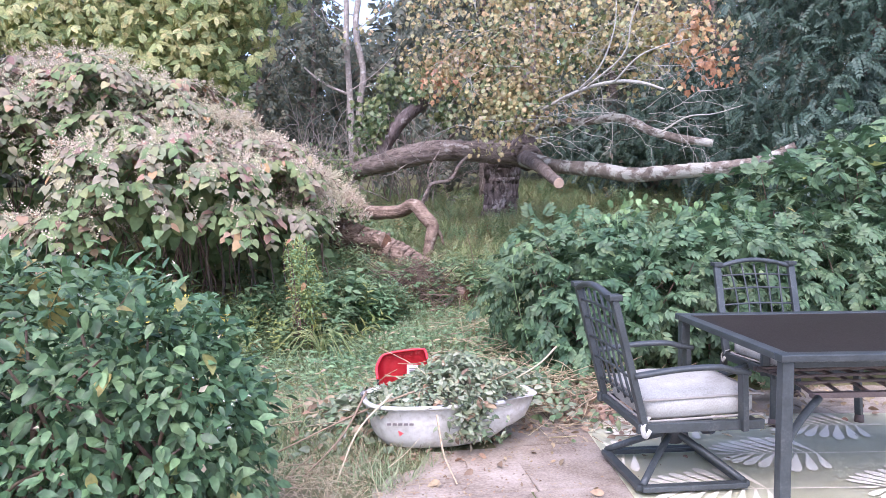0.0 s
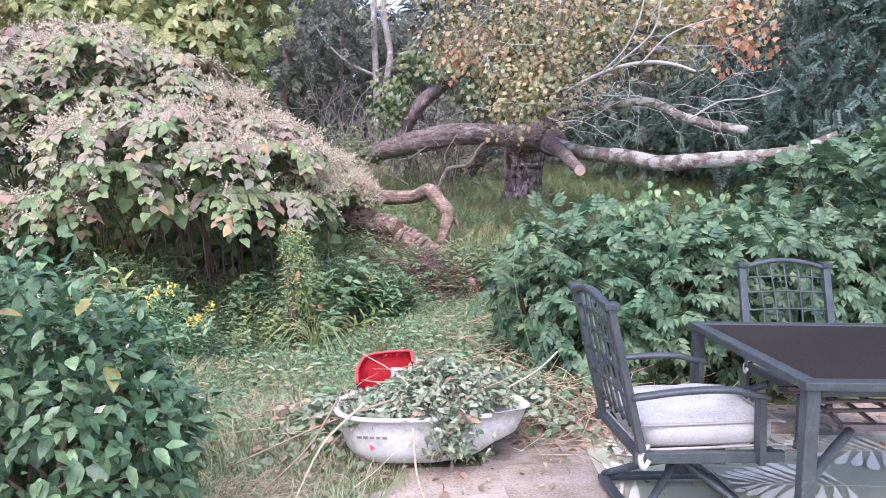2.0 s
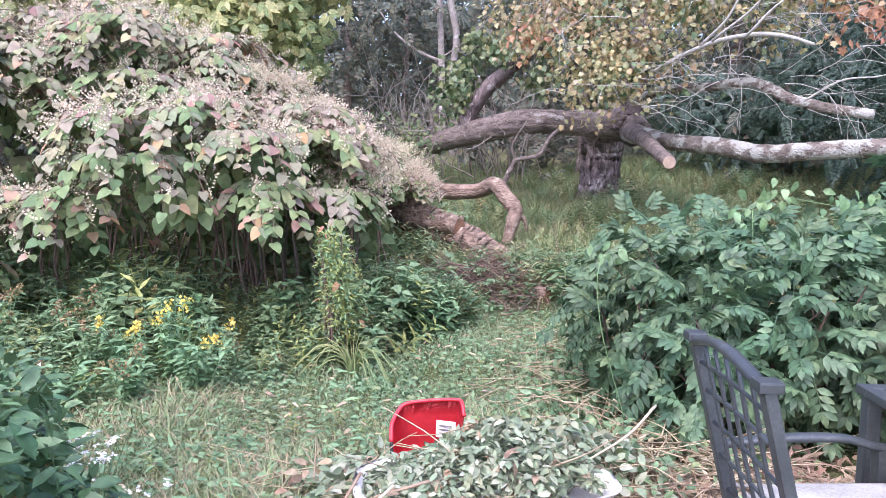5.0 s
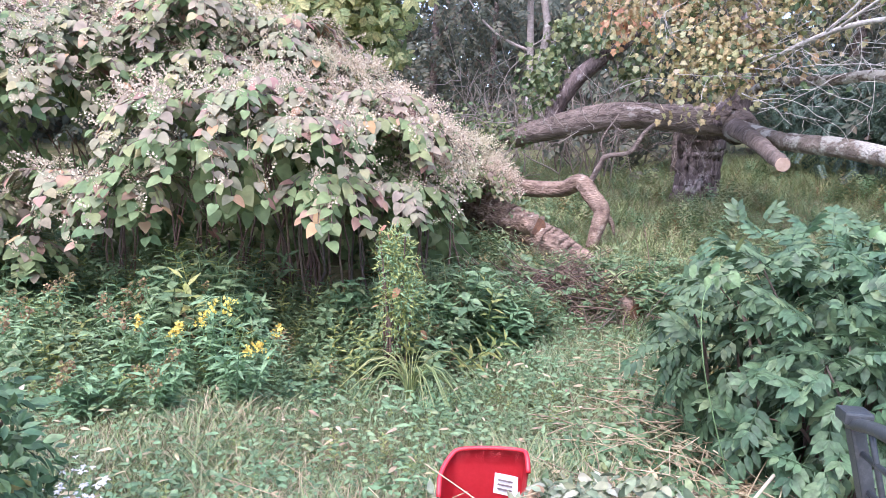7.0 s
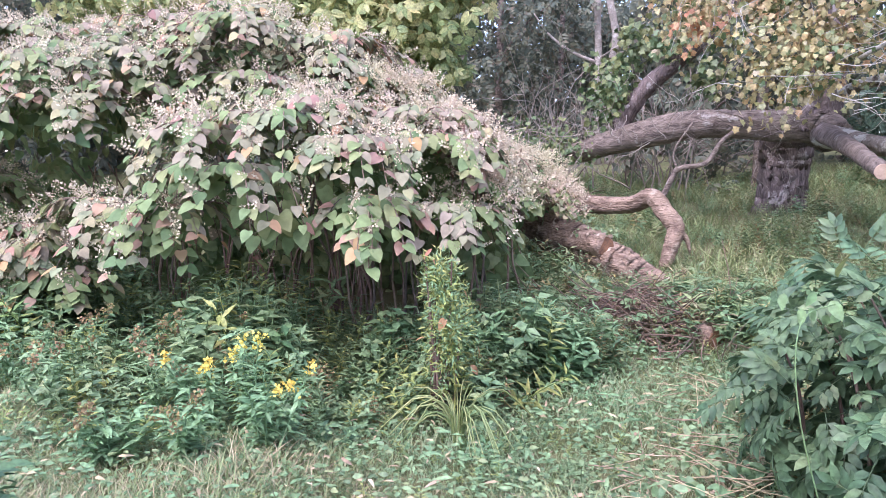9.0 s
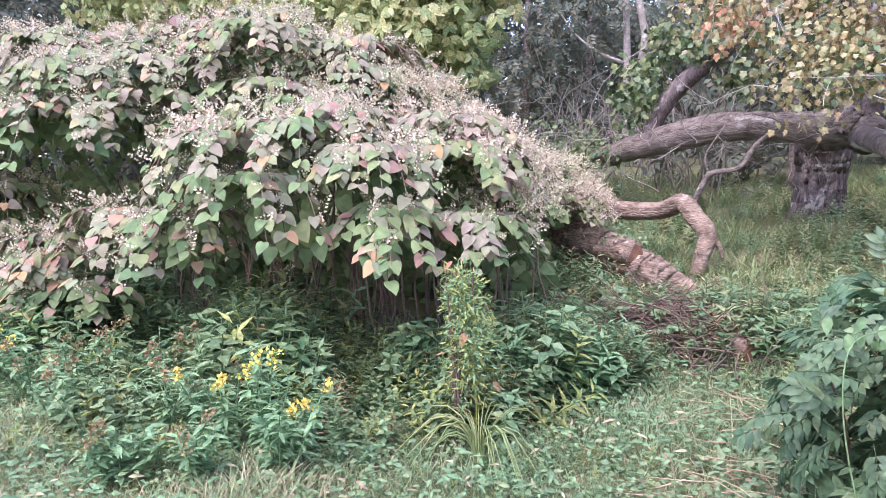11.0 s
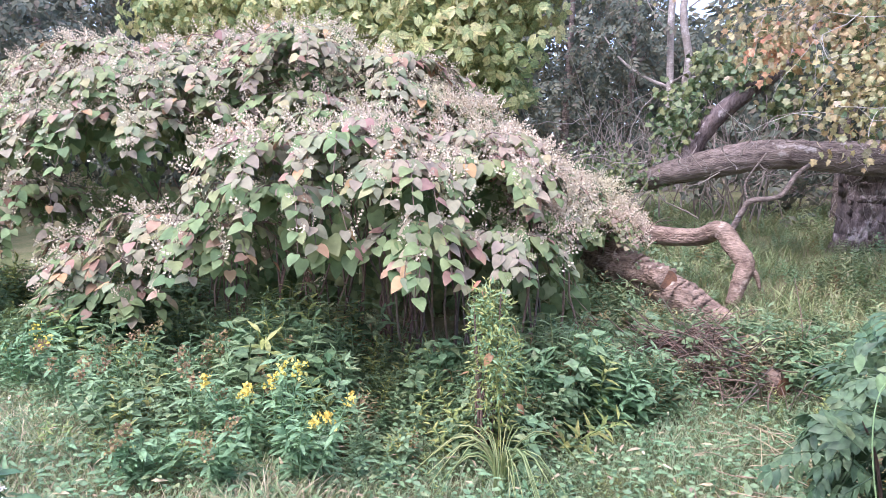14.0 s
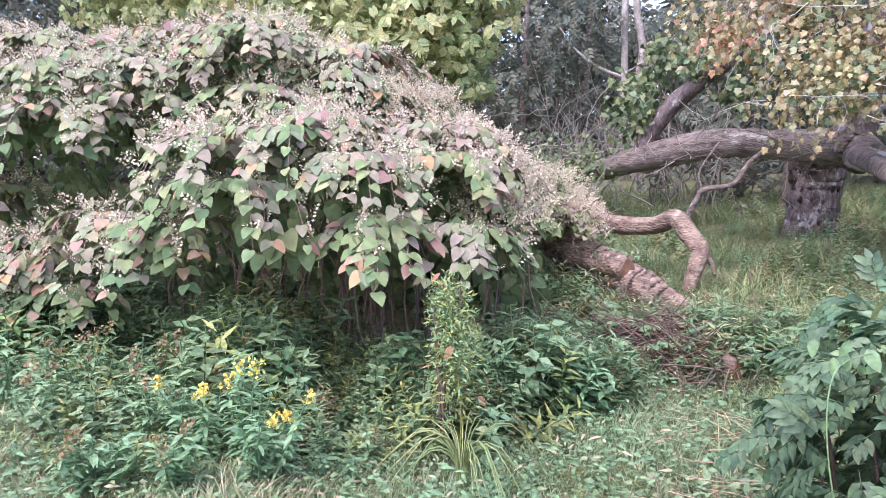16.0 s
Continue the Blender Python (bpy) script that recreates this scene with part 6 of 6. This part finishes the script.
piece = thing("log_piece", (-0.48, 8.75, float(land(-0.48, 8.75))), "short cut log among torn roots", "log")
log_part("wood", [(-0.16, 0.1, 0.07), (0.0, 0.0, 0.085), (0.14, -0.1, 0.08)], [0.09, 0.11, 0.09], RED_BARK, piece, n=16, sides=24, rough=0.1, seed=18, ridge=0.1)
cut_face((0.14, -0.1, 0.08), (0.14, -0.1, 0.0), 0.085, CUT_WOOD, piece, "brown sawn end")


def aster(x, y, h, seed):
    z = float(land(x, y))
    ob = thing("white_aster", (x, y, z), "clump of small white asters in the grass", "flower", "white asters")
    gen = np.random.default_rng(seed)
    stems, heads = [], []
    for k in range(8):
        e = np.array([gen.normal() * 0.05, gen.normal() * 0.07, h * gen.uniform(0.65, 1.05)])
        stems.append(tube_arrays(smooth_path([(0, 0, 0), e * (0.4, 0.4, 0.6), e], 6), [0.003, 0.002], 4, caps=False))
        for _ in range(4):
            heads.append(e * (0.6, 0.6, 1) + gen.normal(size=3) * (0.014, 0.014, 0.03))
    v, t = merge(stems)
    link_part("stalk_cluster", mesh_from("stalk_cluster", v, t, GOLD_LEAF), ob, kind="stuff")
    heads = np.repeat(np.array(heads), 7, 0)
    d = gen.normal(size=(len(heads), 3)) * (1, 1, 0.25)
    v, t = spread(SMALL, unit(d), unit(np.array([0, -0.2, 1]) + gen.normal(size=(len(heads), 3)) * 0.2), heads, gen.uniform(0.012, 0.018, len(heads)))
    link_part("blossom", mesh_from("blossom", v, t, BLOOM_WHITE), ob, "small white flowers", "stuff")


BLOOM_WHITE = leaf_mat("white_petal", shades((0.7, 0.7, 0.68), (0.82, 0.82, 0.8)), 0.7, 0.2, 0.1)
for i, (x, y, h) in enumerate([(-1.5, 4.12, 0.34), (-1.56, 4.02, 0.24), (-2.2, 4.3, 0.4), (-1.2, 3.95, 0.5), (-1.8, 4.0, 0.85), (-0.85, 3.7, 0.4)]):
    aster(x, y, h, 170 + i)
sprigs("lawn_sprigs", "low weeds scattered through the lawn", 5200, (-6.5, 0.5), (4.4, 8.9), 0.06, 0.2, MIX[:3], np.random.default_rng(176), lambda x, y: x < patio_left(y) - 0.2)
sprigs("log_weeds", "rank weeds growing up round the fallen log", 1500, (-3.2, -0.4), (9.0, 10.2), 0.26, 0.55, [(0.4, WEED_LEAF, SPRIG_FINE, 1.0), (0.25, WEED_LEAF, SPRIG_BROAD, 0.9), (0.2, MEADOW, SPRIG_FINE, 1.0), (0.15, RUST_HEAD, SPRIG_FINE, 1.0)], np.random.default_rng(177), lambda x, y: y < 9.55 - 0.42 * (x + 1.5))
gl = np.random.default_rng(178)
lp = smooth_path([(-3.0, 10.95, 1.32), (-2.3, 10.5, 1.12), (-1.9, 10.2, 0.98), (-1.6, 10.0, 0.85)], 260) + gl.normal(size=(260, 3)) * (0.12, 0.1, 0.07)
v, t = spread(SMALL, unit(gl.normal(size=(260, 3)) + (0, -0.3, -0.3)), unit(np.array([0, -0.6, 0.8]) + gl.normal(size=(260, 3)) * 0.4), lp, gl.uniform(0.04, 0.08, 260))
tagged(new("log_creeper", mesh_from("log_creeper", v, t, WEED_LEAF)), "creeping leaves over the fallen log", "creeper", kind="stuff")
sprigs("shrub_side_weeds", "soft leafy weeds beside the shrub", 700, (-4.5, -0.45), (3.1, 4.4), 0.1, 0.3, MIX[:3], np.random.default_rng(175), lambda x, y: y < 3.5 + 0.35 * (-x - 0.4))
litter("dry_leaf_bed", "tan dried leaves and stems below the shrub", np.vstack([heap(1500, (0.75, 5.5), (0.9, 0.6), 0.01, 0.16), heap(500, (0.4, 6.3), (0.5, 0.9), 0.01, 0.12)]), SLIM, STRAW, 0.04, 0.1, 0.7, "leaf litter")
litter("green_cuttings", "fresh green leaves on the brush", np.vstack([heap(520, (0.6, 5.35), (0.9, 0.6), 0.03, 0.24), heap(360, (0.25, 6.3), (0.6, 0.9), 0.02, 0.25)]), OVATE, WEED_LEAF, 0.04, 0.075, 0.6)

litter("patio_crumbs", "dark crumbs of soil and leaf on the paving", np.vstack([heap(900, (0.45, 4.6), (0.9, 1.1), 0.001, 0.004), heap(500, (0.1, 3.9), (0.9, 0.7), 0.001, 0.004)]), SMALL, DEAD_LEAF, 0.008, 0.025, 0.4, "litter")

# ---- paving stones ----
pave = thing("patio", pose(0.9, 3.0, -0.022, 0, 0, TURN + 6), "pinkish grey stone paving, dirty at the edges", "patio", kind="structure")
variants = []
gp = np.random.default_rng(150)
for k in range(5):
    bm = bmesh.new()
    box(bm, (1, 1, 0.044), Matrix(), 0.0)
    for vert in bm.verts:
        vert.co.x += gp.normal() * 0.012; vert.co.y += gp.normal() * 0.012
        vert.co.z += gp.normal() * 0.0015
    bmesh.ops.bevel(bm, geom=[e for e in bm.edges], offset=0.009, segments=1, affect="EDGES")
    me = bpy.data.meshes.new("paving_stone"); bm.to_mesh(me); bm.free(); me.materials.append(STONE)
    variants.append(me)
inv = pave.matrix_world
y0 = -5.4
row = 0
while y0 < 4.6:
    dy = (0.46, 0.62, 0.38)[row % 3]
    x0 = -3.6 + gp.uniform(0, 0.4)
    while x0 < 5.6:
        dx = float(gp.choice([0.46, 0.62, 0.78]))
        c = inv @ Vector((x0 + dx / 2, y0 + dy / 2, 0))
        if bool(on_patio(c.x, c.y, 0.12)) and c.y > -4.6:
            st = new("paving_stone", variants[int(gp.integers(5))])
            st.parent = pave
            st.matrix_basis = Matrix.Translation((x0 + dx / 2, y0 + dy / 2, gp.normal() * 0.0015)) @ Matrix.Diagonal((dx - 0.008, dy - 0.008, 1, 1))
        x0 += dx
    y0 += dy
    row += 1
